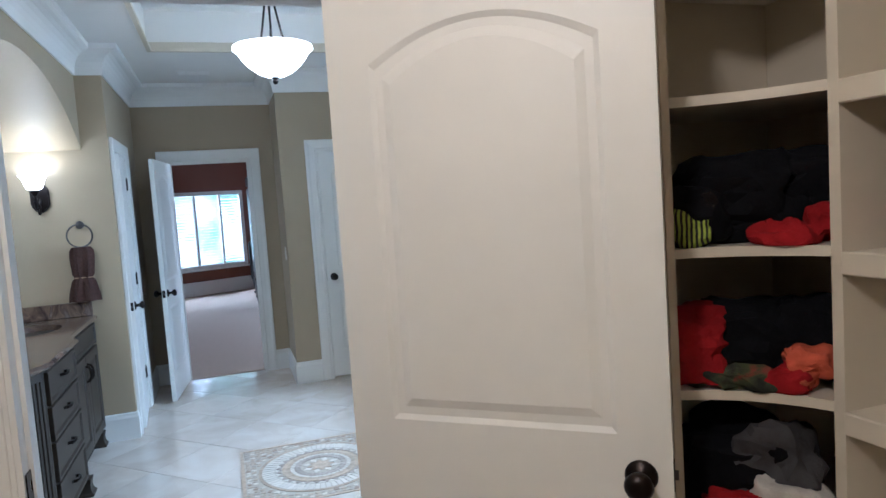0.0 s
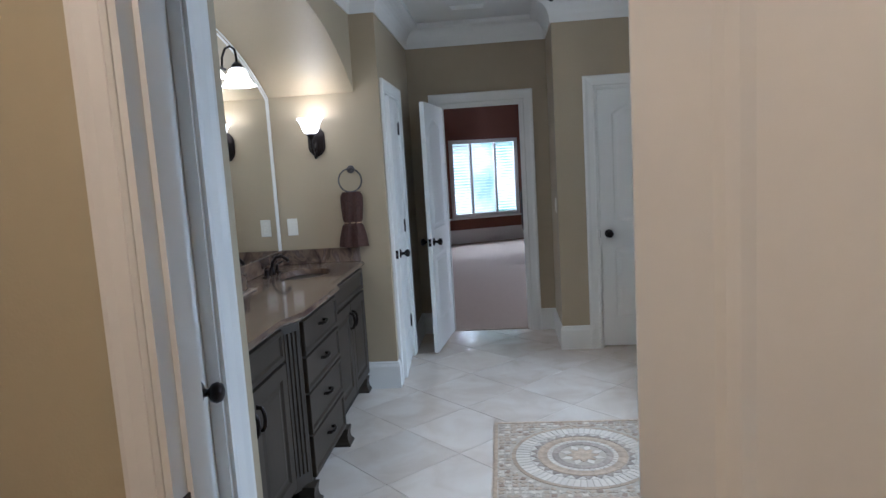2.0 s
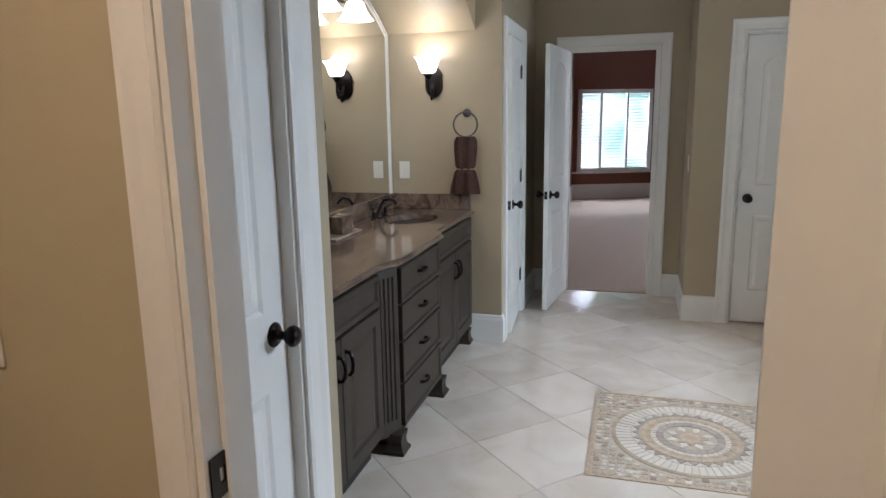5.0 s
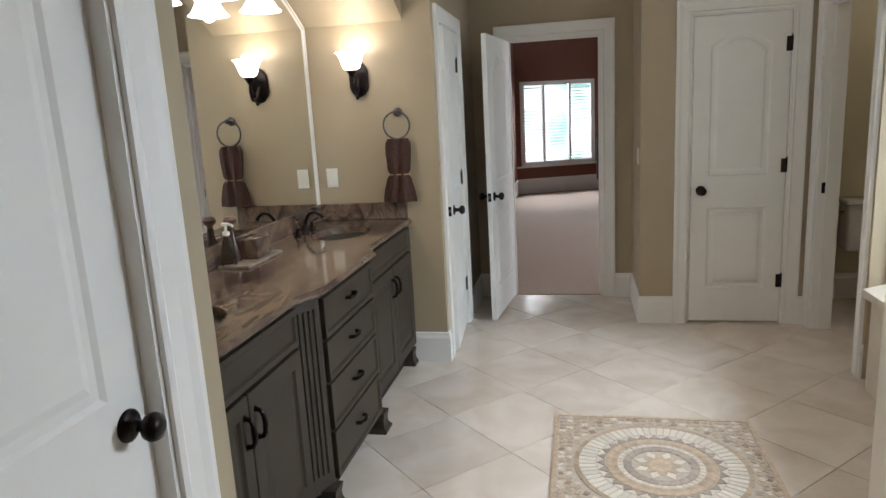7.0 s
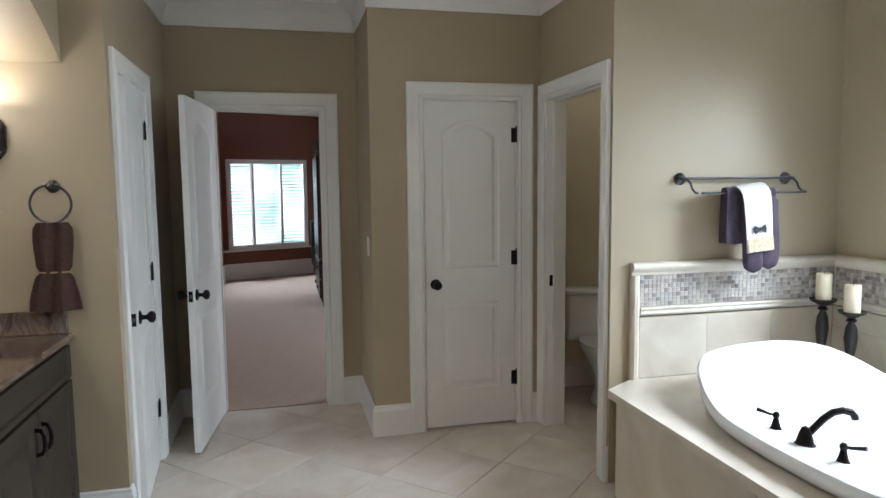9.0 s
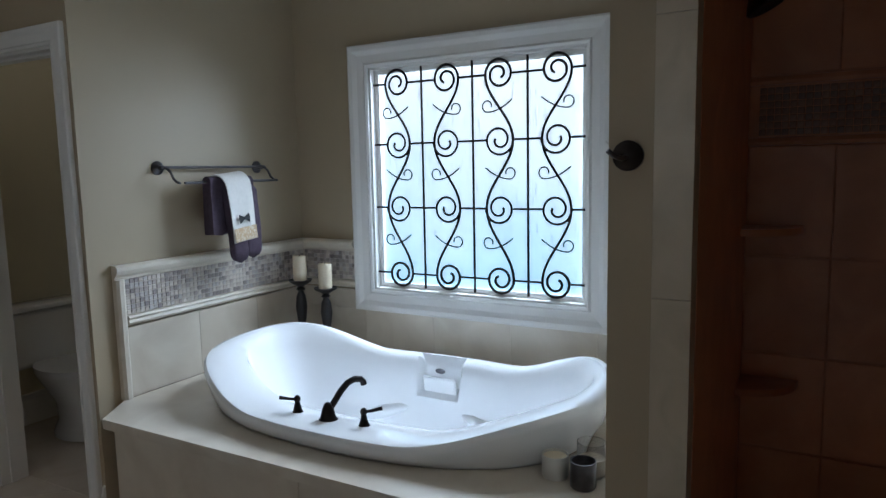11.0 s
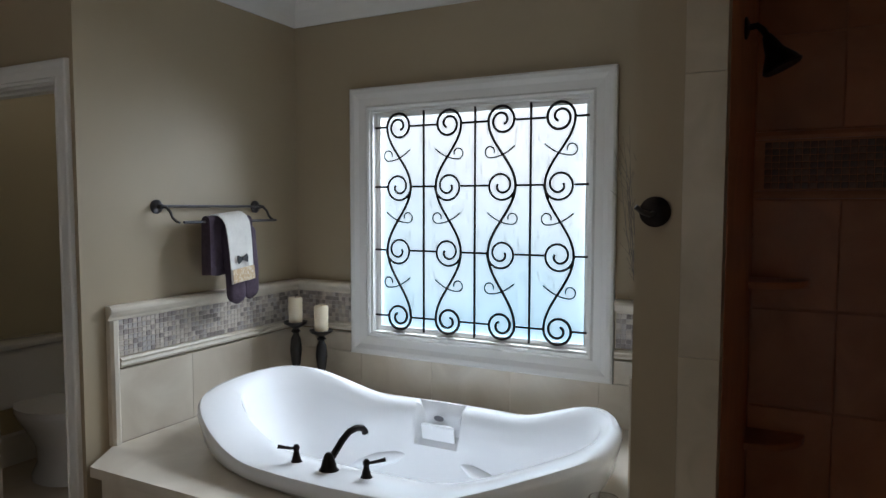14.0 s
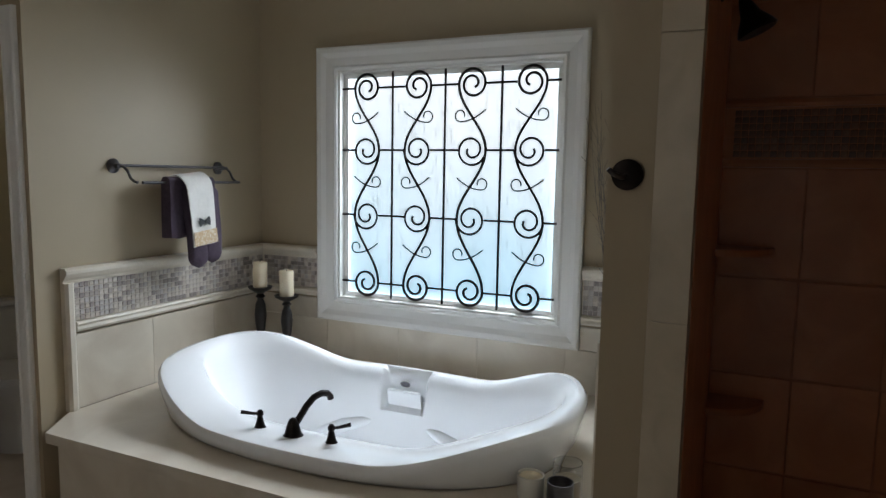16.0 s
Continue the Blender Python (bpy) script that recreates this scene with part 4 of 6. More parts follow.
# pillar candles on turned stands
CANDLE_PROFILE = [(0, 0), (0.052, 0), (0.052, 0.012), (0.036, 0.022), (0.016, 0.040), (0.012, 0.09), (0.020, 0.14), (0.027, 0.20), (0.022, 0.25), (0.012, 0.275), (0.022, 0.285), (0.012, 0.297), (0.030, 0.308), (0.050, 0.320), (0.054, 0.330), (0.040, 0.327), (0, 0.327)]


def candle(x, y, stand_h, wax_h):
    d = thing("candle_stand", pose(x, y, DZ), "black turned wooden candle stand on the tub deck", "candle stand", "candles by the bath")
    k = stand_h / 0.327
    bm = bmesh.new()
    lathe(bm, [(r * 1.18, z * k) for r, z in CANDLE_PROFILE], None, 22)
    part("stand", bm, BLACKWOOD, d, smooth=True)
    c = thing("pillar_candle", pose(x, y, DZ + stand_h), "cream pillar candle on a black stand", "candle", "candles by the bath")
    bm = bmesh.new()
    lathe(bm, [(0, 0), (0.036, 0), (0.037, 0.004), (0.037, wax_h - 0.006), (0.034, wax_h), (0.028, wax_h - 0.004), (0, wax_h - 0.007)], None, 22)
    part("wax", bm, WAX, c, smooth=True)
    bm = bmesh.new()
    tube(bm, [(0, 0, wax_h - 0.008), (0.002, 0.001, wax_h + 0.008)], 0.0012, 5)
    part("wick", bm, BLACKWOOD, c)


candle(2.985, 4.88, 0.385, 0.135)
candle(3.02, 4.735, 0.345, 0.135)


# glass votives on the deck
def votive(x, y, r, h, label, mt, fill):
    d = thing("candle_jar", pose(x, y, DZ), label, "candle jar", "jars on the tub deck")
    bm = bmesh.new()
    lathe(bm, [(0, 0), (r * 0.9, 0), (r, 0.006), (r, h), (r - 0.003, h), (r - 0.003, 0.008), (0, 0.008)], None, 24)
    part("jar", bm, mt, d, smooth=True)
    bm = bmesh.new()
    lathe(bm, [(0, 0.009), (r - 0.004, 0.009), (r - 0.004, h * fill), (0, h * fill - 0.003)], None, 20)
    part("wax", bm, WAX, d, smooth=True)


# ---- lamps ----
def bell_shade(parent, m, r=0.075):
    bm = bmesh.new()
    lathe(bm, [(0.022, 0.0), (0.044, 0.010), (0.054, 0.030), (0.060, 0.055), (r, 0.088), (r + 0.014, 0.100), (r + 0.004, 0.098), (0.056, 0.057), (0.050, 0.032), (0.038, 0.014), (0.012, 0.006)], m, 28)
    return part("shade", bm, SHADE, parent, "lit alabaster glass shade", smooth=True)


def sconce(m):
    d = thing("wall_sconce", m, "dark bronze wall sconce with a lit alabaster bell shade", "wall sconce", "vanity sconces")
    bm = bmesh.new()
    prism(bm, [(-0.022, -0.10), (0.022, -0.10), (0.058, -0.055), (0.058, 0.055), (0.022, 0.10), (-0.022, 0.10), (-0.058, 0.055), (-0.058, -0.055)], "y", -0.022, -0.001)
    bmesh.ops.bevel(bm, geom=bm.edges[:], offset=0.008, segments=2, affect="EDGES")
    part("back_plate", bm, BRONZE, d)
    bm = bmesh.new()
    tube(bm, [(0, -0.02, -0.01), (0, -0.05, -0.06), (0, -0.085, -0.085), (0, -0.12, -0.075), (0, -0.135, -0.04), (0, -0.13, 0.0), (0, -0.13, 0.03)], 0.009, 10)
    tube(bm, [(0, -0.02, -0.06), (0, -0.04, -0.105), (0, -0.065, -0.112), (0, -0.075, -0.092)], 0.007, 8)
    part("arm", bm, BRONZE, d, smooth=True)
    bm = bmesh.new()
    lathe(bm, [(0, -0.01), (0.012, -0.01), (0.024, 0.012), (0.034, 0.02), (0.030, 0.026), (0, 0.026)], pose(0, -0.13, 0.02), 18)
    part("cup", bm, BRONZE, d, smooth=True)
    bm = bmesh.new()
    tube(bm, [(0.004, -0.095 + 0.034 * (1 - 0.5 * k / 20) * math.cos(radians(100 + 21 * k)), -0.062 + 0.036 * (1 - 0.5 * k / 20) * math.sin(radians(100 + 21 * k))) for k in range(21)], 0.006, 7)
    part("scroll", bm, BRONZE, d, smooth=True)
    bell_shade(d, pose(0, -0.13, 0.045))


sconce(pose(-0.845, 5.178, 1.74))
sconce(pose(-0.845, 2.662, 1.74, 0, 0, 180))
for k, (lx, ly, lz) in enumerate(((-0.845, 5.045, 1.89), (-0.845, 2.795, 1.89))):
    lamp("sconce_bulb", "POINT", pose(lx, ly, lz), 1.25, WARM, 0.03)

# vanity light over the mirror
vl = thing("vanity_light", pose(-1.158, 3.95, 2.13), "dark bronze vanity light with three lit glass shades above the mirror", "vanity light")
bm = bmesh.new()
box(bm, 0.0, 0.022, -0.10, 0.10, -0.055, 0.055, bevel=0.008, seg=2)
part("back_plate", bm, BRONZE, vl)
bm = bmesh.new()
tube(bm, [(0.045, -0.44, 0.0), (0.045, 0.44, 0.0)], 0.009, 10)
tube(bm, [(0.015, 0.0, 0.0), (0.045, 0.0, 0.0)], 0.012, 10)
part("crossbar", bm, BRONZE, vl, smooth=True)
for y in (-0.40, 0.0, 0.40):
    bm = bmesh.new()
    tube(bm, [(0.045, y, 0.0), (0.050, y, 0.06), (0.072, y, 0.105), (0.100, y, 0.115), (0.124, y, 0.098), (0.130, y, 0.06), (0.130, y, 0.01)], 0.007, 8)
    part("arm", bm, BRONZE, vl, smooth=True)
    bm = bmesh.new()
    lathe(bm, [(0, 0.03), (0.014, 0.028), (0.030, 0.012), (0.030, -0.002), (0, -0.004)], pose(0.130, y, 0.0), 18)
    part("cup", bm, BRONZE, vl, smooth=True)
    bell_shade(vl, pose(0.130, y, -0.002, 180), 0.082)
    lamp("vanity_bulb", "POINT", pose(-1.028, 3.95 + y, 2.03), 1.3, WARM, 0.03)

# recessed light at the crown of the vault
d = thing("recessed_light", pose(-0.87, 3.93, arc_z(3.93) - 0.001), "lit recessed ceiling light with a white ring", "recessed light")
bm = bmesh.new()
lathe(bm, [(0.045, -0.002), (0.062, -0.004), (0.064, 0.0), (0.045, 0.002)], None, 24)
part("ring", bm, TRIM, d, smooth=True)
bm = bmesh.new()
lathe(bm, [(0, -0.001), (0.045, -0.001)], None, 24)
part("bulb", bm, CAN, d)

# bowl pendant over the medallion
PX, PY = 0.66, 4.03
pend = thing("pendant_light", pose(PX, PY, 2.28), "alabaster bowl pendant light, lit, on dark bronze arms", "pendant light")
bm = bmesh.new()
lathe(bm, [(0, 0.03), (0.05, 0.032), (0.10, 0.055), (0.15, 0.095), (0.18, 0.13), (0.20, 0.165), (0.225, 0.185), (0.222, 0.20), (0.214, 0.196), (0.19, 0.17), (0.17, 0.135), (0.14, 0.10), (0.09, 0.06), (0, 0.045)], None, 40)
part("bowl", bm, SHADE, pend, "lit alabaster glass bowl", smooth=True)
bm = bmesh.new()
lathe(bm, [(0, -0.012), (0.01, -0.008), (0.018, 0.006), (0.012, 0.02), (0.026, 0.028), (0, 0.034)], None, 16)
part("finial", bm, BRONZE, pend, smooth=True)
for k in range(3):
    a = math.tau * k / 3 + 0.4
    c, s = math.cos(a), math.sin(a)
    bm = bmesh.new()
    tube(bm, [(0.135 * c, 0.135 * s, 0.20), (0.15 * c, 0.15 * s, 0.235), (0.12 * c, 0.12 * s, 0.262), (0.09 * c, 0.09 * s, 0.245), (0.085 * c, 0.085 * s, 0.20), (0.06 * c, 0.06 * s, 0.30), (0.035 * c, 0.035 * s, 0.42), (0.02 * c, 0.02 * s, 0.50)], 0.0065, 8)
    part("arm", bm, BRONZE, pend, smooth=True)
bm = bmesh.new()
lathe(bm, [(0, 0.46), (0.03, 0.47), (0.02, 0.52), (0.008, 0.54), (0.008, 0.70), (0.06, 0.715), (0.07, 0.74), (0, 0.74)], None, 20)
part("stem", bm, BRONZE, pend, smooth=True)
lamp("pendant_bulb", "POINT", pose(PX, PY, 2.52), 3.2, (1.0, 0.93, 0.83), 0.06)

# closet light, on the closet ceiling behind the door
d = thing("closet_light", pose(-0.12, 0.22, H_CEIL), "round lit closet ceiling light", "ceiling light")
bm = bmesh.new()
lathe(bm, [(0, -0.10), (0.07, -0.09), (0.12, -0.06), (0.14, -0.02), (0.14, 0.0)], None, 28)
part("bowl", bm, glow("closet_lamp_glass", (1.0, 0.80, 0.55), 2.0), d, smooth=True)
lamp("closet_bulb", "POINT", pose(-0.12, 0.22, 2.52), 30, (1.0, 0.76, 0.53), 0.08)

# ---- vanity ----
VZ = 0.875
FX, BX = -0.62, -0.565  # door face and drawer-stack face


def pull(parent, m, arch=0.026, half=0.045):
    bm = bmesh.new()
    tube(bm, [(-half, 0, 0.0), (-half * 0.92, 0, arch * 0.7), (-half * 0.55, 0, arch), (0, 0, arch * 1.1), (half * 0.55, 0, arch), (half * 0.92, 0, arch * 0.7), (half, 0, 0.0)], 0.0082, 8)
    box(bm, -half - 0.01, -half + 0.01, -0.008, 0.008, -0.001, 0.004, bevel=0.002)
    box(bm, half - 0.01, half + 0.01, -0.008, 0.008, -0.001, 0.004, bevel=0.002)
    ob = part("pull", bm, BRONZE, parent, "dark bronze arched pull", smooth=True)
    ob.matrix_world = m
    return ob


def panel_front(name, parent, x, y0, y1, z0, z1, frame_w, raised=True):
    """A framed cabinet front in the plane x, looking along +x."""
    bm = bmesh.new()
    prof = [(0.0, 0.0), (0.0, 0.018), (0.003, 0.020), (frame_w, 0.020), (frame_w + 0.008, 0.010), (frame_w + 0.02, 0.010), (frame_w + 0.045, 0.016 if raised else 0.010)]
    rings = [[bm.verts.new((x + o, *p)) for p in ((y0 + i, z0 + i), (y1 - i, z0 + i), (y1 - i, z1 - i), (y0 + i, z1 - i))] for i, o in prof]
    for a, b in zip(rings, rings[1:]):
        for k in range(4):
            bm.faces.new((a[k], a[(k + 1) % 4], b[(k + 1) % 4], b[k]))
    bm.faces.new(rings[-1]), bm.faces.new(rings[0])
    return part(name, bm, CABINET, parent)


def sink_cabinet(y0, y1, label):
    d = thing("vanity_cabinet", pose(0, 0, 0), label, "vanity cabinet", "vanity cabinets")
    bm = bmesh.new()
    box(bm, -1.168, FX, y0, y1, 0.10, VZ)
    part("body", bm, CABINET, d)
    part("toe_board", boxed(-1.168, FX - 0.05, y0 + 0.01, y1 - 0.01, 0.0, 0.10), TOE_SHADE, d)
    mid = (y0 + y1) / 2
    panel_front("false_drawer", d, FX, y0 + 0.012, y1 - 0.012, 0.725, 0.862, 0.022, False)
    for a, b, hy in ((y0 + 0.012, mid - 0.003, mid - 0.035), (mid + 0.003, y1 - 0.012, mid + 0.035)):
        dr = panel_front("door", d, FX, a, b, 0.125, 0.71, 0.058)
        pull(dr, pose(FX + 0.020, hy, 0.60, 0, 90, 0), 0.028, 0.048)
    return d


sink_cabinet(2.665, 3.495, "dark espresso sink cabinet with two raised-panel doors")
sink_cabinet(4.315, 5.175, "dark espresso sink cabinet with two raised-panel doors by the end wall")
st = thing("drawer_cabinet", pose(0, 0, 0), "dark espresso drawer stack standing proud between fluted posts", "vanity drawers", "vanity cabinets")
part("body", boxed(-1.168, BX, 3.60, 4.23, 0.10, VZ), CABINET, st)
part("toe_board", boxed(-1.168, BX - 0.06, 3.62, 4.21, 0.0, 0.10), TOE_SHADE, st)
for z0, z1 in ((0.115, 0.315), (0.325, 0.515), (0.525, 0.690), (0.700, 0.862)):
    dr = panel_front("drawer", st, BX, 3.612, 4.218, z0, z1, 0.018, False)
    pull(dr, pose(BX + 0.012, 3.915, (z0 + z1) / 2 + 0.01, 90, 0, 90), 0.026, 0.042)
FOOT = [(0, 0.0), (0.070, 0.0), (0.074, 0.006), (0.072, 0.016), (0.060, 0.024), (0.052, 0.040), (0.050, 0.062), (0.056, 0.084), (0.060, 0.10), (0, 0.104)]
for ya, yb, flip in ((3.495, 3.60, 1), (4.315, 4.23, -1)):
    bm = bmesh.new()
    prism(bm, [(-1.16, ya), (FX, ya), (BX, yb), (-1.16, yb)] if flip > 0 else [(-1.16, yb), (BX, yb), (FX, ya), (-1.16, ya)], "z", 0.09, VZ)
    part("corner_post", bm, CABINET, st)
    for k in range(4):
        f = 0.18 + 0.21 * k
        bm = bmesh.new()
        tube(bm, [(FX + (BX - FX) * f, ya + (yb - ya) * f, 0.16), (FX + (BX - FX) * f, ya + (yb - ya) * f, 0.83)], 0.0065 if flip > 0 else 0.005, 8)
        part("flute", bm, CABINET, st, smooth=True)
    bm = bmesh.new()
    fx, fy = BX - 0.015, yb - 0.02 * flip
    lathe(bm, FOOT, pose(fx, fy, 0, 0, 0, 45), 4)
    part("foot", bm, CABINET, st, "flared bracket foot")
bm = bmesh.new()
lathe(bm, FOOT, pose(FX - 0.026, 5.128, 0, 0, 0, 45), 4)
ft = part("bracket_foot", bm, CABINET, None)
tagged(ft, "dark flared bracket foot at the vanity's end", "furniture foot")

# granite top with stepped edge and two sink holes
top = thing("granite_worktop", pose(0, 0, 0), "brown veined granite vanity top with a stepped ogee edge", "worktop")
SINKS = ((-0.865, 3.13), (-0.865, 4.72))
edge = [(-1.168, 2.662), (-0.592, 2.662), (-0.592, 3.465), (-0.578, 3.49), (-0.545, 3.575), (-0.535, 3.60), (-0.535, 4.235), (-0.55, 4.26), (-0.585, 4.315), (-0.592, 4.34), (-0.592, 5.178), (-1.168, 5.178)]
bm = bmesh.new()
outer = [bm.verts.new((x, y, 0.912)) for x, y in edge]
for i in range(len(outer)):
    bm.edges.new((outer[i], outer[(i + 1) % len(outer)]))
holes = []
for sx, sy in SINKS:
    loop = [bm.verts.new((sx + 0.155 * math.cos(a), sy + 0.215 * math.sin(a), 0.912)) for a in [math.tau * k / 28 for k in range(28)]]
    holes.append(loop)
    for i in range(28):
        bm.edges.new((loop[i], loop[(i + 1) % 28]))
bmesh.ops.triangle_fill(bm, use_beauty=True, edges=bm.edges[:])
for loop in holes:
    low = [bm.verts.new((v.co.x, v.co.y, 0.876)) for v in loop]
    for i in range(28):
        bm.faces.new((loop[i], loop[(i + 1) % 28], low[(i + 1) % 28], low[i]))
part("slab", bm, GRANITE, top)
bm = bmesh.new()
sweep(bm, [(x, y, 0.877) for x, y in edge[1:-1]], (0, 0, 1), [(0.03, 0), (0.004, 0), (-0.006, 0.008), (-0.010, 0.016), (-0.008, 0.024), (0.0, 0.030), (0.004, 0.0352), (0.03, 0.0352)])
part("edge_moulding", bm, GRANITE, top, smooth=True)
for d in ((-1.168, -1.148, 2.682, 5.158), (-1.168, -0.605, 5.158, 5.178), (-1.168, -0.605, 2.662, 2.682)):
    part("backsplash", boxed(*d, 0.9125, 1.012, bevel=0.003), GRANITE, top)
for sx, sy in SINKS:
    d = thing("sink_bowl", pose(sx, sy, 0.876), "dark oval undermount sink bowl", "sink", "vanity sinks")
    bm = bmesh.new()
    prof = [(1.05, 0.0), (1.0, -0.002), (0.94, -0.05), (0.80, -0.105), (0.5, -0.135), (0.12, -0.142)]
    rr = [[bm.verts.new((0.155 * s * math.cos(a), 0.215 * s * math.sin(a), z)) for a in [math.tau * k / 32 for k in range(32)]] for s, z in prof]
    for a, b in zip(rr, rr[1:]):
        for k in range(32):
            bm.faces.new((a[k], a[(k + 1) % 32], b[(k + 1) % 32], b[k]))
    bm.faces.new(rr[-1])
    part("bowl", bm, SINK, d, smooth=True)
    bm = bmesh.new()
    lathe(bm, [(0, -0.138), (0.02, -0.138), (0.022, -0.141)], None, 16)
    part("drain", bm, BRONZE, d, smooth=True)
    f = thing("sink_faucet", pose(-1.075, sy, 0.912), "dark bronze widespread faucet with two lever handles", "faucet", "vanity faucets")
    bm = bmesh.new()
    lathe(bm, [(0, 0), (0.026, 0), (0.026, 0.006), (0.018, 0.014), (0.014, 0.05), (0, 0.055)], None, 16)
    tube(bm, [(0, 0, 0.03), (0.01, 0, 0.08), (0.035, 0, 0.112), (0.07, 0, 0.118), (0.10, 0, 0.10), (0.112, 0, 0.082)], 0.011, 10)
    part("spout", bm, BRONZE, f, smooth=True)
    for s in (-1, 1):
        bm = bmesh.new()
        lathe(bm, [(0, 0), (0.023, 0), (0.023, 0.006), (0.013, 0.014), (0.010, 0.04), (0.014, 0.05), (0, 0.06)], pose(0, 0.10 * s, 0), 16)
        tube(bm, [(0, 0.10 * s, 0.05), (0.01, 0.125 * s, 0.058), (0.02, 0.155 * s, 0.064)], 0.006, 8)
        part("handle", bm, BRONZE, f, smooth=True)

# mirror following the vault, with a white bevelled edge
mir = thing("vanity_mirror", pose(0, 0, 0), "large arched vanity mirror edged in white", "mirror")
mo = [(2.70, 1.0125), (5.14, 1.0125)] + [(y, arc_z(y, 0.035) - 0.002) for y in [5.14 - 2.44 * k / 28 for k in range(29)]]
bm = bmesh.new()
prism(bm, mo, "x", -1.168, -1.160)
part("glass", bm, MIRROR, mir)
bm = bmesh.new()
rim_path = [(-1.1685, y, z) for y, z in mo[1:] + mo[:1]]
sweep(bm, rim_path, (1, 0, 0), [(0, 0), (0, 0.014), (-0.003, 0.016), (-0.007, 0.014), (-0.007, 0)])
part("inner_bead", bm, TRIM, mir)
bm = bmesh.new()
sweep(bm, rim_path, (1, 0, 0), [(-0.007, 0), (-0.007, 0.010), (-0.020, 0.012), (-0.020, 0)])
part("bevelled_strip", bm, MIRROR, mir, "bevelled mirror strip")
bm = bmesh.new()
sweep(bm, rim_path, (1, 0, 0), [(-0.020, 0), (-0.020, 0.015), (-0.024, 0.017), (-0.028, 0.014), (-0.028, 0)])
part("outer_bead", bm, TRIM, mir)

# towel ring with a tied brown towel
ring = thing("towel_ring", pose(-0.628, 5.18, 1.54), "dark pewter towel ring on the niche wall", "towel ring")
bm = bmesh.new()
lathe(bm, [(0, 0), (0.027, 0), (0.027, 0.006), (0.02, 0.012), (0.010, 0.02), (0.012, 0.045), (0.016, 0.055), (0, 0.062)], pose(0, 0, 0, 90), 18)
part("rosette", bm, PEWTER, ring, smooth=True)
bm = bmesh.new()
tube(bm, [(0.078 * math.sin(math.tau * k / 36), -0.05, -0.073 + 0.078 * math.cos(math.tau * k / 36)) for k in range(36)], 0.0055, 8, closed=True)
part("ring", bm, PEWTER, ring, smooth=True)
bm = bmesh.new()
rings2 = []
for k in range(31):
    f = k / 30
    z = -0.15 - 0.37 * f
    hw = 0.072 + 0.004 * math.sin(9 * f)
    if f < 0.06:
        hw = 0.06 + 0.2 * f
    tie = math.exp(-((f - 0.56) / 0.035) ** 2)
    hw = hw * (1 - 0.22 * tie) * (1.0 if f < 0.56 else 1.0 + 0.38 * (f - 0.56) / 0.44)
    th = 0.026 * (1 - 0.35 * tie) * (1.0 if f < 0.56 else 1.35)
    rings2.append([bm.verts.new((hw * math.cos(a) * (1 + 0.05 * math.cos(5 * a + 3 * f)), -0.05 + th * math.sin(a) * (1 + 0.35 * math.cos(7 * a + 2 * f)), z)) for a in [math.tau * j / 36 for j in range(36)]])
for a, b in zip(rings2, rings2[1:]):
    for j in range(36):
        bm.faces.new((a[j], a[(j + 1) % 36], b[(j + 1) % 36], b[j]))
bm.faces.new(rings2[0]), bm.faces.new(rings2[-1])
tw = thing("hanging_towel", pose(-0.628, 5.18, 1.54), "chocolate brown towel tied in the middle, hanging from a ring", "towel")
part("cloth", bm, BROWN_TOWEL, tw, smooth=True)
bm = bmesh.new()
tube(bm, [(0.060 * math.cos(a), -0.05 + 0.022 * math.sin(a), -0.358) for a in [math.tau * j / 24 for j in range(24)]], 0.004, 6, closed=True)
part("tie", bm, mat("tan_cord", (0.30, 0.2, 0.12), 0.8), tw)


# switches and outlets
def switch(m, label, w=0.072, h=0.116, rocker=True):
    d = thing("light_switch", m, label, "light switch")
    bm = bmesh.new()
    box(bm, -w / 2, w / 2, -0.006, -0.0005, -h / 2, h / 2, bevel=0.0025, seg=2)
    part("plate", bm, PLASTIC, d)
    bm = bmesh.new()
    if rocker:
        box(bm, -0.017, 0.017, -0.010, -0.005, -0.033, 0.033, bevel=0.002)
    else:
        for z in (-0.021, 0.021):
            box(bm, -0.016, 0.016, -0.008, -0.005, z - 0.014, z + 0.014, bevel=0.003)
    part("rocker" if rocker else "socket", bm, PLASTIC, d)


switch(pose(-1.065, 5.18, 1.17), "ivory outlet plate on the niche wall beside the mirror", rocker=False)
switch(pose(0.815, 6.14, 1.155, 0, 0, -90), "ivory switch plate on the short return wall")
switch(pose(-0.528, 1.662, 1.21), "ivory dimmer switch plate on the closet wall", 0.078, 0.128)
# soap tray on the vanity
tr = thing("soap_tray", pose(-1.06, 4.06, 0.9125), "flat stone tray on the vanity top", "tray")
bm = bmesh.new()
box(bm, -0.075, 0.075, -0.17, 0.17, 0.0, 0.012, bevel=0.004, seg=2)
part("plate", bm, RATTAN, tr)
soap = thing("soap_bottle", pose(-1.095, 3.925, 0.9245), "clear soap bottle with a white pump", "soap bottle")
bm = bmesh.new()
lathe(bm, [(0, 0), (0.034, 0), (0.036, 0.006), (0.030, 0.06), (0.021, 0.105), (0.013, 0.12), (0.013, 0.13), (0, 0.13)], None, 20)
part("bottle", bm, GLASS, soap, "clear soap bottle", smooth=True)
bm = bmesh.new()
lathe(bm, [(0, 0.13), (0.016, 0.13), (0.016, 0.145), (0.006, 0.15), (0.006, 0.172), (0.015, 0.174), (0.015, 0.184), (0, 0.186)], None, 16)
tube(bm, [(0, 0, 0.178), (0.03, -0.01, 0.178), (0.042, -0.014, 0.172)], 0.006, 8)
part("pump", bm, LINEN, soap, smooth=True)
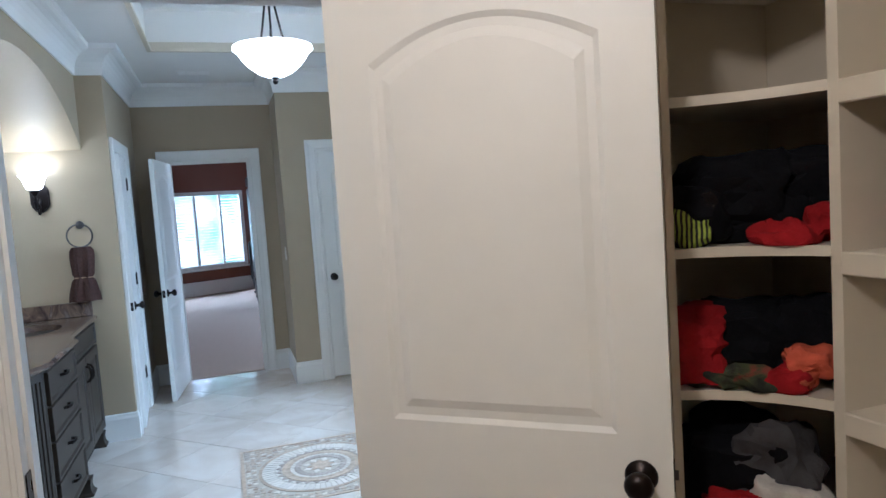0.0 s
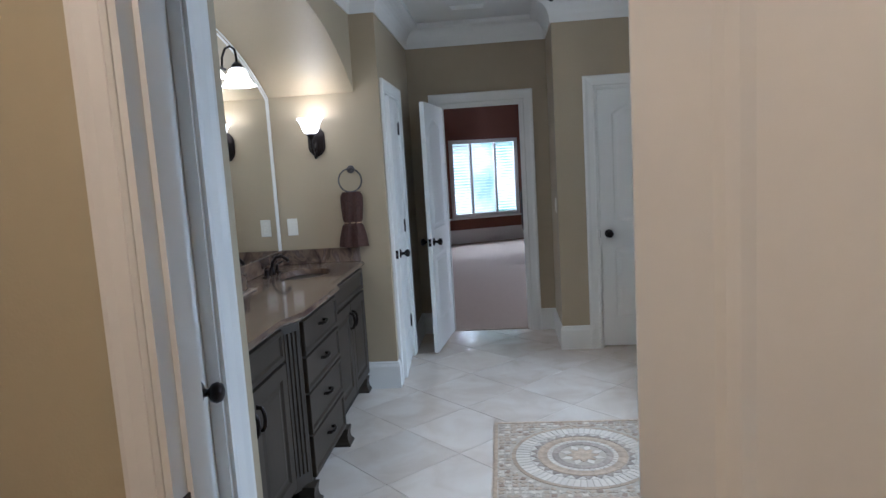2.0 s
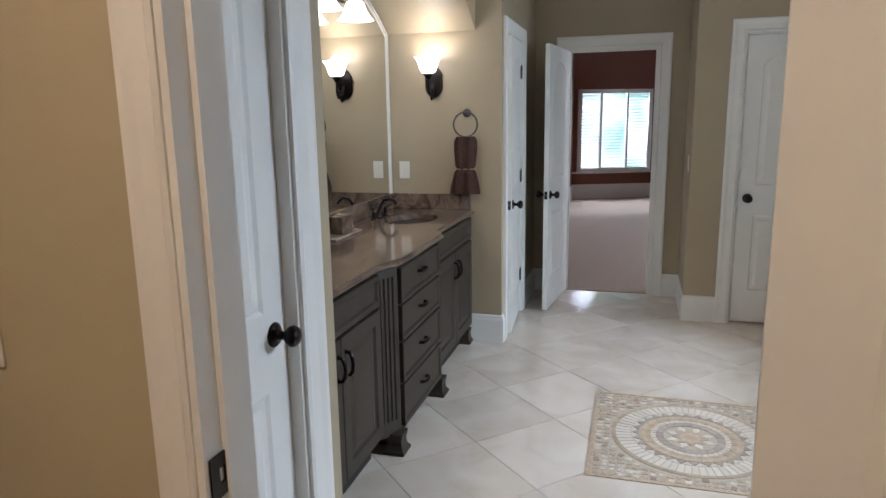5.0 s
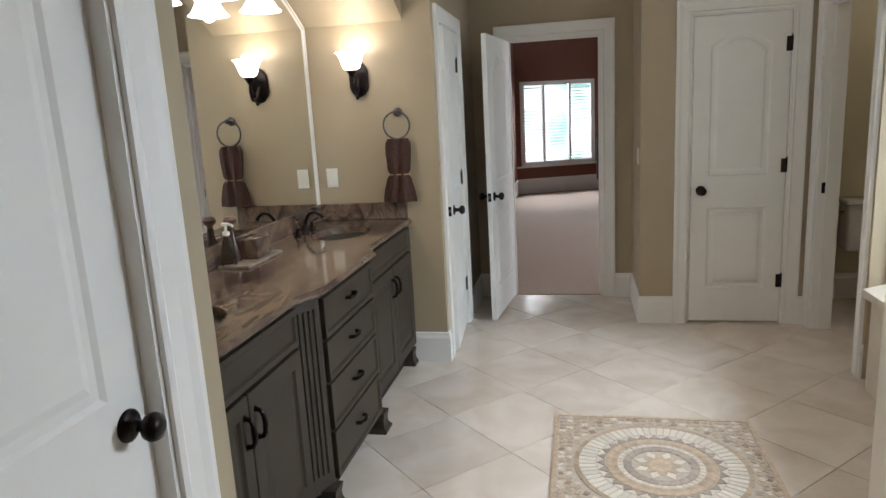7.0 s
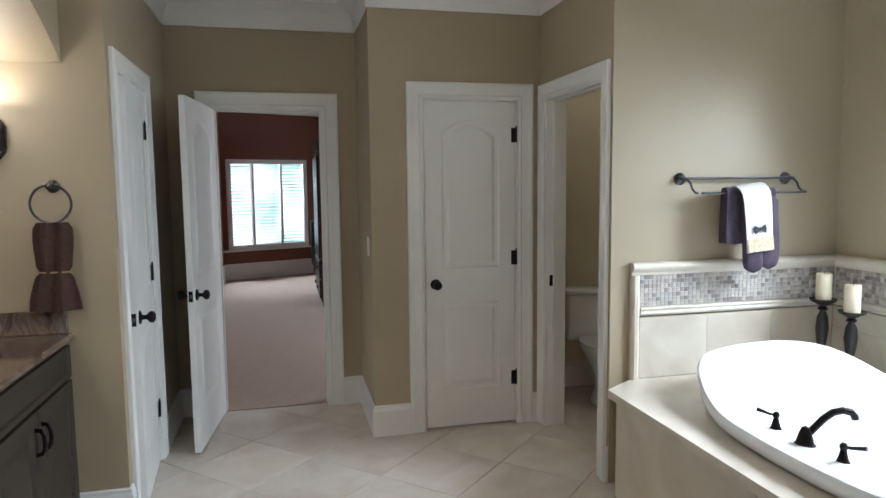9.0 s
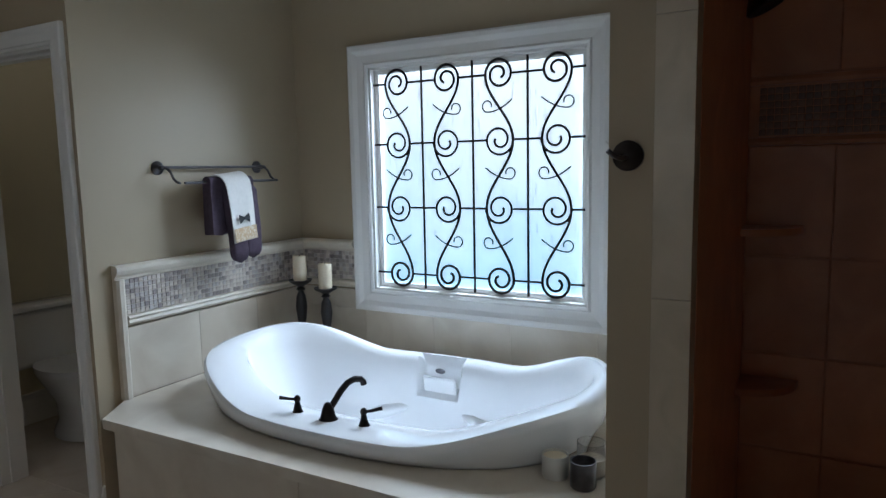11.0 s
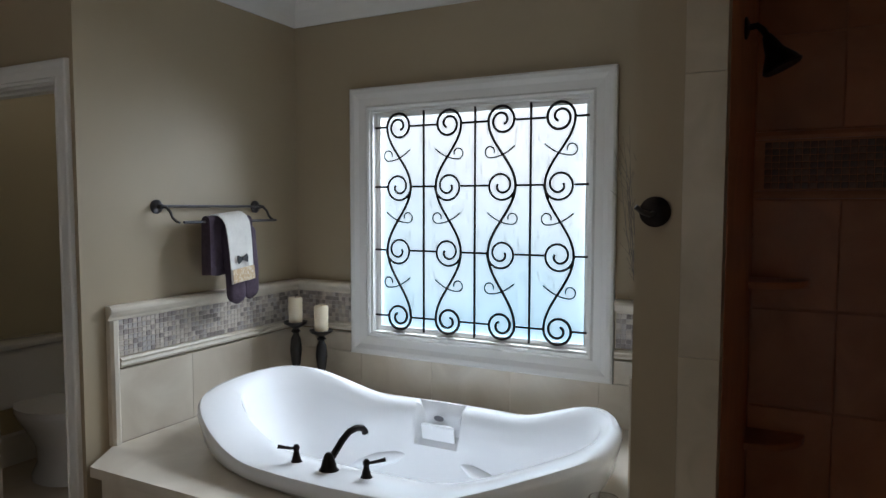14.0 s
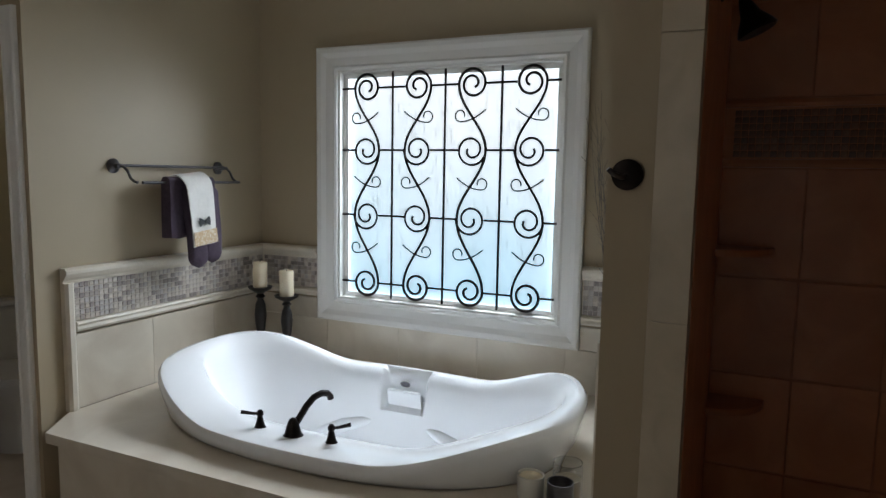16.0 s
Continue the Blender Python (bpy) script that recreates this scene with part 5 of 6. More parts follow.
bt = thing("perfume_flask", pose(-1.11, 3.995, 0.9245), "dark brown flask with a round wooden stopper", "flask")
bm = bmesh.new()
lathe(bm, [(0, 0), (0.030, 0), (0.034, 0.02), (0.028, 0.07), (0.016, 0.11), (0.014, 0.15), (0, 0.15)], None, 18)
part("flask", bm, SINK, bt, smooth=True)
bm = bmesh.new()
lathe(bm, [(0, 0.15), (0.012, 0.15), (0.014, 0.16), (0.028, 0.172), (0.030, 0.188), (0.02, 0.202), (0, 0.206)], None, 18)
part("stopper", bm, mat("walnut_stopper", (0.08, 0.04, 0.025), 0.4), bt, smooth=True)
cd = thing("tissue_caddy", pose(-1.055, 4.09, 0.9245), "dark glazed caddy on the stone tray", "caddy")
bm = bmesh.new()
box(bm, -0.05, 0.05, -0.07, 0.07, 0.0, 0.095, bevel=0.012, seg=2)
part("body", bm, GRANITE, cd, smooth=True)

# robe hook on the pier end
hk = thing("robe_hook", pose(1.72, 2.803, 1.537), "dark bronze round robe hook on the pier", "robe hook")
bm = bmesh.new()
lathe(bm, [(0, 0), (0.034, 0), (0.034, 0.008), (0.024, 0.014), (0.012, 0.018), (0, 0.019)], pose(0, 0, 0, 0, -90, 0), 22)
part("plate", bm, BRONZE, hk, smooth=True)
bm = bmesh.new()
tube(bm, [(-0.012, 0, -0.002), (-0.03, 0.008, -0.006), (-0.042, 0.022, 0.0), (-0.048, 0.034, 0.012)], 0.006, 8)
part("hook", bm, PEWTER, hk, smooth=True)

# shower fittings
sh = thing("shower_head", pose(2.22, 2.662, 2.035), "dark bronze bell shower head on a bent arm", "shower head")
bm = bmesh.new()
lathe(bm, [(0, 0), (0.03, 0), (0.03, 0.006), (0.014, 0.012), (0, 0.012)], pose(0, 0, 0, 90), 18)
part("flange", bm, BRONZE, sh, smooth=True)
bm = bmesh.new()
tube(bm, [(0, 0, 0), (0, -0.03, 0.004), (-0.005, -0.045, -0.010), (-0.008, -0.056, -0.03)], 0.009, 8)
part("arm", bm, BRONZE, sh, smooth=True)
bm = bmesh.new()
lathe(bm, [(0, 0.01), (0.012, 0.008), (0.018, -0.01), (0.026, -0.04), (0.045, -0.07), (0.052, -0.085), (0.048, -0.09), (0, -0.088)], pose(-0.008, -0.058, -0.035, -25, 0, 0), 24)
part("head", bm, BRONZE, sh, smooth=True)
SHB = [mat("shower_mosaic_" + n, c, 0.4, vary=0.3, scale=25) for n, c in (("umber", (0.17, 0.080, 0.042)), ("clay", (0.22, 0.11, 0.060)), ("slate", (0.14, 0.078, 0.050)))]
band = thing("shower_band", pose(0, 0, 0), "dark slate mosaic band with stone liners in the shower", "tile band", kind="structure")
me3 = []
for mt in SHB:
    b = boxed(-0.004, 0.0, -0.0115, 0.0115, -0.0115, 0.0115, bevel=0.0018)
    me = bpy.data.meshes.new("mosaic_chip")
    b.to_mesh(me)
    b.free()
    me.materials.append(mt)
    me3.append(me)
for i in range(32):
    for j in range(7):
        ob = new("mosaic_chip", rng.choice(me3))
        ob.parent = band
        ob.location = (3.014, 1.83 + 0.0253 * i, 1.628 + 0.0253 * j)
part("band_backing", boxed(3.014, 3.0185, 1.80, 2.661, 1.612, 1.80), SHOWER_TILE, band)
for z in (1.578, 1.80):
    bm = bmesh.new()
    sweep(bm, [(3.02, 1.80, z), (3.02, 2.661, z)], (0, 0, 1), [(0.001, 0), (0.014, 0.002), (0.018, 0.015), (0.012, 0.03), (0.001, 0.032)])
    part("liner", bm, SHOWER_TILE, band)
k = 0
for iz, (z0, z1) in enumerate(((0.03, 0.40), (0.405, 0.78), (0.785, 1.16), (1.165, 1.575), (1.835, 2.18), (2.185, 2.545))):
    for iy in range(3):
        part("wall_tile", boxed(3.011, 3.019, 1.80 + 0.286 * iy + 0.002, 1.80 + 0.286 * (iy + 1) - 0.002, z0 + 0.002, z1 - 0.002, bevel=0.002), SHOWER_TILE, band)
for z in (0.69, 1.28):
    bm = bmesh.new()
    prism(bm, [(3.008, 2.660)] + [(3.008 - 0.2 * math.cos(a), 2.660 - 0.2 * math.sin(a)) for a in [math.pi / 2 * q / 10 for q in range(11)]], "z", z - 0.025, z)
    ob = finish("corner_shelf", bm, SHOWER_TILE)
    tagged(ob, "quarter-round stone corner shelf in the shower", "shelf", "shower corner shelves")

# vase with twigs at the shower end of the deck
vs = thing("twig_vase", pose(3.08, 3.06, DZ), "tall dark vase of bare grey twigs on the tub deck", "vase")
bm = bmesh.new()
lathe(bm, [(0, 0), (0.05, 0), (0.055, 0.02), (0.045, 0.12), (0.03, 0.24), (0.034, 0.34), (0.042, 0.36), (0.036, 0.355), (0.025, 0.24), (0, 0.2)], None, 20)
part("vase", bm, BLACKWOOD, vs, smooth=True)
TWIG = mat("grey_twig", (0.16, 0.14, 0.12), 0.8, vary=0.3, scale=40)
r9 = random.Random(11)
for q in range(16):
    a, lean, hh = r9.uniform(0.2, 2.6), r9.uniform(0.02, 0.16), r9.uniform(0.9, 1.42)
    p, pts = Vector((0, 0, 0.25)), []
    for s in range(10):
        f = s / 9
        pts.append(p + Vector((math.cos(a) * lean * f * f + 0.008 * math.sin(9 * f + q), math.sin(a) * lean * f + 0.008 * math.cos(8 * f + q), hh * 0.8 * f)))
    bm = bmesh.new()
    tube(bm, pts, 0.0022, 5, taper=lambda f: 1.1 - 0.8 * f)
    for s in range(3, 9):
        e = pts[s] + Vector((r9.uniform(-0.04, 0.04), r9.uniform(-0.03, 0.05), r9.uniform(0.05, 0.11)))
        tube(bm, [pts[s], (pts[s] + e) / 2 + Vector((0.004, 0, 0)), e], 0.0011, 4)
    part("twig", bm, TWIG, vs)

votive(2.14, 3.12, 0.042, 0.075, "frosted glass jar candle with white wax on the deck", mat("frosted_jar", (0.62, 0.60, 0.55), 0.3), 0.9)
votive(2.20, 3.02, 0.046, 0.11, "clear glass candle jar on the tub deck", GLASS, 0.55)
votive(2.11, 3.02, 0.040, 0.085, "silvered glass candle jar on the tub deck", PEWTER, 0.5)

# ---- toilet in the water closet ----
wc = thing("toilet", pose(2.47, 6.60, 0.002), "white two-piece toilet with lid closed", "toilet")
bm = bmesh.new()
box(bm, -0.22, 0.22, -0.21, -0.02, 0.40, 0.735, bevel=0.03, seg=3)
part("tank", bm, PORCELAIN, wc, smooth=True)
bm = bmesh.new()
box(bm, -0.235, 0.235, -0.225, -0.015, 0.737, 0.772, bevel=0.012, seg=2)
part("tank_lid", bm, PORCELAIN, wc, smooth=True)
bm = bmesh.new()
prof = [(0.60, 0.0), (0.60, 0.03), (0.45, 0.10), (0.50, 0.20), (0.85, 0.33), (1.0, 0.385), (1.0, 0.40)]
rr = [[bm.verts.new((0.185 * s * math.cos(a), -0.42 + 0.25 * (s if s > 0.7 else s + 0.12) * math.sin(a), z)) for a in [math.tau * q / 32 for q in range(32)]] for s, z in prof]
for a, b in zip(rr, rr[1:]):
    for q in range(32):
        bm.faces.new((a[q], a[(q + 1) % 32], b[(q + 1) % 32], b[q]))
bm.faces.new(rr[-1])
part("bowl", bm, PORCELAIN, wc, smooth=True)
bm = bmesh.new()
pts = [(0.19 * math.cos(a), -0.42 + 0.255 * math.sin(a)) for a in [math.tau * q / 32 for q in range(32)]]
prism(bm, pts, "z", 0.402, 0.432)
part("seat_lid", bm, PORCELAIN, wc, smooth=True)
bm = bmesh.new()
tube(bm, [(-0.22, -0.14, 0.68), (-0.245, -0.14, 0.68), (-0.25, -0.19, 0.675)], 0.006, 8)
part("flush_lever", bm, PEWTER, wc)
# unseen ceiling light, added to brighten the water closet's pale walls
d = thing("wc_fill_light", pose(2.5, 5.9, H_CEIL), "small round lit ceiling light, unseen, added to brighten the water closet", "ceiling light")
bm = bmesh.new()
lathe(bm, [(0, -0.07), (0.06, -0.06), (0.10, -0.03), (0.11, 0.0)], None, 24)
part("bowl", bm, SHADE, d, smooth=True)
lamp("wc_fill_bulb", "POINT", pose(2.5, 5.9, 2.6), 1.8, (1.0, 0.9, 0.75), 0.06)
setting("ceiling_wc", boxed(2.01, 3.21, 5.18, 6.62, H_CEIL - 0.004, H_CEIL - 0.001), CEIL, "white ceiling of the water closet")

# ---- bedroom ----
BEDW = Matrix.Translation((-0.56, 13.32, 0)) @ pose(0, 0, 0, 0, 0, 21.6)


def bed_wall(dims, name, material, label):
    ob = setting(name, boxed(*dims), material, label)
    ob.matrix_world = BEDW
    return ob


WU0, WU1, WL, WH = -0.02, 1.36, 0.50, 1.97
for nm, dm in (("wall_bedroom_far_low", (-0.9, 5.0, 0.0, 0.15, 0, WL)), ("wall_bedroom_far_high", (-0.9, 5.0, 0.0, 0.15, WH, 2.95)), ("wall_bedroom_far_side", (-0.9, WU0, 0.0, 0.15, WL, WH)), ("wall_bedroom_far_end", (WU1, 5.0, 0.0, 0.15, WL, WH))):
    bed_wall(dm, nm, RED_PAINT, "russet painted bedroom wall round the window")
setting("wall_bedroom_left", boxed(-0.78, -0.66, 10.2, 13.4, 0, 2.95), RED_PAINT, "russet painted bedroom side wall")
setting("wall_bedroom_left_near", boxed(-0.78, -0.66, 6.79, 10.2, 0, 2.95), RED_PAINT, "russet painted bedroom side wall by the door")
# the opening here is added to let the side fill lamp in
wall("wall_bedroom_right", "x", 3.4, 3.5, 6.79, 15.5, 0, 2.95, RED_PAINT, "russet painted bedroom wall, out of view, with an opening added for fill light", [(7.7, 9.5, 0.6, 2.0)])
setting("wall_bedroom_back", boxed(0.815, 3.5, 6.76, 6.79, 0, 2.95), RED_PAINT, "russet painted bedroom wall beside the door")
setting("ceiling_bedroom", boxed(-0.8, 3.5, 6.79, 16.0, 2.72, 2.85), CEIL, "white bedroom ceiling")
bb = setting("baseboard_bedroom", boxed(-0.2, 4.5, -0.018, -0.001, 0, 0.27, bevel=0.006), TRIM, "tall white bedroom baseboard")
bb.matrix_world = BEDW
setting("baseboard_bedroom_side", boxed(-0.659, -0.643, 6.79, 13.3, 0, 0.27, bevel=0.006), TRIM, "tall white bedroom baseboard")
bw = thing("window_bedroom", BEDW, "white three-part bedroom window with half-open blinds", "window", kind="structure")
bm = bmesh.new()
sweep(bm, [(WU0, -0.001, WL), (WU0, -0.001, WH), (WU1, -0.001, WH), (WU1, -0.001, WL)], (0, -1, 0), [(0, 0), (0, 0.02), (-0.07, 0.026), (-0.075, 0)][::-1], closed=True)
part("window_frame", bm, TRIM, bw)
bm = bmesh.new()
for u in (WU0 + 0.015, 0.41, 0.90, WU1 - 0.015):
    box(bm, u - 0.020, u + 0.020, -0.012, 0.05, WL, WH)
box(bm, WU0, WU1, 0.012, 0.068, WL, WL + 0.05)
box(bm, WU0, WU1, 0.012, 0.068, WH - 0.05, WH)
part("sash", bm, TRIM, bw)
part("window_sill", boxed(WU0 - 0.10, WU1 + 0.10, -0.06, 0.01, WL - 0.03, WL, bevel=0.006), TRIM, bw)
SLAT = mat("white_blind_slat", (0.72, 0.75, 0.76), 0.5, vary=0.02)
for a, b, tilt in ((0.03, 0.385, 0.011), (0.435, 0.875, 0.001), (0.925, 1.32, 0.008)):
    bm = bmesh.new()
    n_s = 26
    for q in range(n_s):
        z = WL + 0.06 + (WH - WL - 0.12) * q / (n_s - 1)
        v = [bm.verts.new(p) for p in ((a, 0.004, z - tilt), (b, 0.004, z - tilt), (b, 0.028, z + tilt), (a, 0.028, z + tilt))]
        bm.faces.new(v)
    part("blind", bm, SLAT, bw, "white slatted blind, slats half open")
    bm = bmesh.new()
    tube(bm, [(a + 0.05, 0.002, WL + 0.04), (a + 0.05, 0.002, WH - 0.03)], 0.002, 4)
    part("blind_cord", bm, SLAT, bw)


def garden():
    m = bpy.data.materials.new("bright_garden_beyond")
    m.use_nodes = True
    n, l = m.node_tree.nodes, m.node_tree.links
    b = n["Principled BSDF"]
    b.inputs["Base Color"].default_value = (0.1, 0.15, 0.1, 1)
    co, no, cr = n.new("ShaderNodeTexCoord"), n.new("ShaderNodeTexNoise"), n.new("ShaderNodeValToRGB")
    no.inputs["Scale"].default_value, no.inputs["Detail"].default_value = 1.1, 8
    l.new(co.outputs["Object"], no.inputs["Vector"])
    for e, (p, c) in zip(cr.color_ramp.elements, ((0.42, (0.16, 0.40, 0.36, 1)), (0.60, (0.72, 0.90, 0.97, 1)))):
        e.position, e.color = p, c
    l.new(no.outputs[0], cr.inputs[0])
    l.new(cr.outputs[0], b.inputs["Emission Color"])
    b.inputs["Emission Strength"].default_value = 0.9
    return m


bd = setting("backdrop_garden", boxed(-4, 6, 3.0, 3.1, -1.0, 5.0), garden(), "bright garden seen through the bedroom window", category="backdrop")
bd.matrix_world = BEDW
# dark tall cabinet and chair by the right of the doorway
DARKWOOD = mat("dark_mahogany", (0.035, 0.014, 0.010), 0.35, vary=0.3, scale=12)
ar = thing("armoire", pose(0.735, 10.95, 0), "dark mahogany armoire with a carved cornice", "armoire")
bm = bmesh.new()
box(bm, 0.0, 0.62, -0.55, 0.55, 0.08, 1.95, bevel=0.01)
part("body", bm, DARKWOOD, ar)
bm = bmesh.new()
sweep(bm, [(0.62, 0.55, 1.95), (0.0, 0.55, 1.95), (0.0, -0.55, 1.95), (0.62, -0.55, 1.95)], (0, 0, 1), [(-0.02, 0), (0.02, 0.0), (0.035, 0.05), (0.07, 0.09), (0.07, 0.13), (-0.02, 0.13)][::-1])
part("cornice", bm, DARKWOOD, ar)
for y0, y1 in ((-0.52, -0.01), (0.01, 0.52)):
    bm = bmesh.new()
    box(bm, -0.02, 0.0, y0, y1, 0.62, 1.9, bevel=0.006)
    part("door", bm, DARKWOOD, ar)
    for z0, z1 in ((0.12, 0.35), (0.37, 0.6)):
        bm = bmesh.new()
        box(bm, -0.02, 0.0, y0, y1, z0, z1, bevel=0.006)
        part("drawer", bm, DARKWOOD, ar)
        bm = bmesh.new()
        lathe(bm, [(0, 0), (0.02, 0.005), (0.024, 0.02), (0, 0.03)], pose(-0.02, (y0 + y1) / 2, (z0 + z1) / 2, 0, -90, 0), 14)
        part("knob", bm, PEWTER, ar, smooth=True)
for x in (0.06, 0.56):
    for y in (-0.48, 0.48):
        bm = bmesh.new()
        lathe(bm, [(0, 0), (0.03, 0), (0.045, 0.04), (0.04, 0.085), (0, 0.085)], pose(x, y, 0), 14)
        part("foot", bm, DARKWOOD, ar, smooth=True)
BLACK_CLOTH = mat("black_leather", (0.012, 0.012, 0.014), 0.4, vary=0.2, scale=30)
ch = thing("armchair", pose(1.22, 12.5, 0, 0, 0, 60), "black leather armchair by the bedroom window", "armchair")
for nm, dm in (("seat", (-0.33, 0.33, -0.33, 0.30, 0.22, 0.46)), ("backrest", (-0.36, 0.36, 0.24, 0.42, 0.30, 1.02)), ("armrest", (-0.45, -0.33, -0.33, 0.34, 0.16, 0.62)), ("armrest", (0.33, 0.45, -0.33, 0.34, 0.16, 0.62))):
    bm = bmesh.new()
    box(bm, *dm, bevel=0.06, seg=3)
    part(nm, bm, BLACK_CLOTH, ch, smooth=True)
for x in (-0.36, 0.36):
    for y in (-0.27, 0.30):
        bm = bmesh.new()
        lathe(bm, [(0, 0.005), (0.018, 0.005), (0.026, 0.2), (0, 0.2)], pose(x, y, 0.003), 10)
        part("leg", bm, DARKWOOD, ch)

# ---- walk-in closet ----
SHELF_PAINT = mat("white_shelf_paint", (0.62, 0.56, 0.46), 0.4, vary=0.03, scale=3)
cu = thing("corner_shelf_unit", pose(0, 0, 0), "white corner closet unit with concave curved shelves, full of clothes", "shelf unit")
A, B = Vector((1.245, 1.325)), Vector((1.475, 1.095))


def curve_front(f, deep=0.035):
    p = A + (B - A) * f
    nrm = Vector((1, 1)).normalized()
    return p + nrm * deep * 4 * f * (1 - f)


for z in (0.10, 0.44, 0.765, 1.085, 1.41, 1.745, 2.08):
    bm = bmesh.new()
    pts = [curve_front(k / 14) for k in range(15)] + [Vector((1.865, 1.095)), Vector((1.865, 1.66)), Vector((1.245, 1.66))]
    prism(bm, [(p.x, p.y) for p in pts], "z", z - 0.022, z)
    part("shelf", bm, SHELF_PAINT, cu)
part("side_panel", boxed(1.222, 1.244, 1.305, 1.66, 0.003, 2.30), SHELF_PAINT, cu)
part("back_panel", boxed(1.245, 1.866, 1.661, 1.668, 0.003, 2.30), SHELF_PAINT, cu)
part("back_panel", boxed(1.866, 1.869, 1.095, 1.66, 0.003, 2.30), SHELF_PAINT, cu)
su = thing("shelf_unit", pose(0, 0, 0), "white straight closet shelving with deep front lips", "shelf unit")
part("side_panel", boxed(1.455, 1.866, 1.068, 1.0935, 0.003, 2.30), SHELF_PAINT, su)
part("side_panel", boxed(1.455, 1.866, 0.24, 0.262, 0.003, 2.30), SHELF_PAINT, su)
for z in (0.42, 0.74, 1.075, 1.40, 1.735, 2.06):
    bm = bmesh.new()
    box(bm, 1.462, 1.866, 0.263, 1.067, z - 0.02, z)
    box(bm, 1.448, 1.462, 0.263, 1.067, z - 0.045, z + 0.002, bevel=0.003)
    part("shelf", bm, SHELF_PAINT, su)


def cloth_mat(name, c, v=0.25):
    return mat(name, c, 0.95, vary=v, scale=18, bump=0.6, bump_scale=120, spec=0.12)


C_RED, C_BLACK, C_ORANGE = cloth_mat("red_knit", (0.27, 0.010, 0.012)), cloth_mat("black_knit", (0.0045, 0.0045, 0.006)), cloth_mat("coral_knit", (0.50, 0.10, 0.05))
C_GREEN, C_GREY, C_WHITE = ramp_mat("camouflage_print", [(0.4, (0.01, 0.012, 0.008)), (0.55, (0.04, 0.05, 0.02)), (0.65, (0.16, 0.03, 0.02))], "NOISE", 22, 0.5, 0.9), cloth_mat("grey_knit", (0.06, 0.057, 0.06)), cloth_mat("white_knit", (0.55, 0.53, 0.50))
C_LIME = ramp_mat("lime_striped_cloth", [(0.48, (0.012, 0.012, 0.012)), (0.52, (0.35, 0.42, 0.05))], "WAVE", 30, 2.0, 0.9)


def heap(x, y, z, sx, sy, sz, material, label, seed, turn=0.0):
    """A crumpled folded garment lying on a shelf."""
    bm = bmesh.new()
    bmesh.ops.create_icosphere(bm, subdivisions=4, radius=1.0)
    off = Vector((seed * 3.7, seed * 1.3, seed * 0.7))
    for v in bm.verts:
        c = v.co.copy()
        p = Vector((math.copysign(abs(c.x) ** 0.6, c.x) * sx, math.copysign(abs(c.y) ** 0.6, c.y) * sy, math.copysign(abs(c.z) ** 0.7, c.z) * sz))
        n1 = noise.noise(p * 9 + off) * 0.035 + (0.25 - abs(noise.noise(p * 15 + off))) * 0.05 + (0.2 - abs(noise.noise(p * 34 + off))) * 0.016 + 0.004 * math.sin(p.z * 120 + seed + noise.noise(p * 8 + off) * 4)
        p += c * n1
        p.z = max(p.z, -sz * 0.92)
        v.co = p
    ob = finish("folded_garment", bm, material, True)
    ob.matrix_world = pose(x, y, z + sz * 0.92, 0, 0, turn)
    tagged(ob, label, "folded clothes", "clothes on the closet shelves")


heap(1.46, 1.37, 1.41, 0.15, 0.12, 0.10, C_BLACK, "black crumpled knitwear on a curved shelf", 1, -40)
heap(1.36, 1.40, 1.41, 0.09, 0.10, 0.075, C_BLACK, "black folded top on a curved shelf", 2, -30)
heap(1.33, 1.345, 1.41, 0.05, 0.05, 0.035, C_LIME, "lime and black striped cloth on a curved shelf", 3, -45)
heap(1.46, 1.22, 1.41, 0.06, 0.05, 0.022, C_RED, "dark red folded garment on a curved shelf", 4, -45)
heap(1.535, 1.17, 1.41, 0.05, 0.055, 0.045, C_RED, "red garment at the shelf's end", 5, -45)
heap(1.56, 1.28, 1.41, 0.10, 0.09, 0.105, C_BLACK, "tall black clothes stack on a curved shelf", 6, -45)
heap(1.35, 1.38, 1.085, 0.08, 0.10, 0.085, C_RED, "bright red knitwear on a curved shelf", 7, -60)
heap(1.47, 1.36, 1.085, 0.13, 0.12, 0.09, C_BLACK, "black folded clothes on a curved shelf", 8, -40)
heap(1.38, 1.285, 1.085, 0.09, 0.045, 0.028, C_GREEN, "dark camouflage print top hanging over the shelf edge", 9, -45)
heap(1.49, 1.19, 1.085, 0.055, 0.055, 0.045, C_ORANGE, "coral orange garment on a curved shelf", 10, -45)
heap(1.46, 1.225, 1.085, 0.05, 0.05, 0.03, C_RED, "red garment under the coral one", 11, -45)
heap(1.58, 1.26, 1.085, 0.09, 0.09, 0.10, C_BLACK, "black folded clothes at the shelf's end", 12, -45)
heap(1.44, 1.36, 0.765, 0.14, 0.11, 0.11, C_BLACK, "black folded clothes on a low shelf", 13, -45)
heap(1.40, 1.28, 0.765, 0.10, 0.06, 0.045, C_RED, "red folded garment on a low shelf", 14, -45)
heap(1.46, 1.225, 0.765, 0.07, 0.04, 0.065, C_WHITE, "white folded garment on a low shelf", 15, -45)
heap(1.46, 1.27, 0.765, 0.10, 0.06, 0.115, C_GREY, "grey folded knitwear on a low shelf", 16, -45)
heap(1.62, 0.90, 1.40, 0.13, 0.10, 0.045, C_RED, "red folded cap stack on a straight shelf", 17)
heap(1.62, 0.90, 1.486, 0.12, 0.09, 0.045, cloth_mat("navy_knit", (0.012, 0.018, 0.05)), "navy folded garment on the red one", 18)

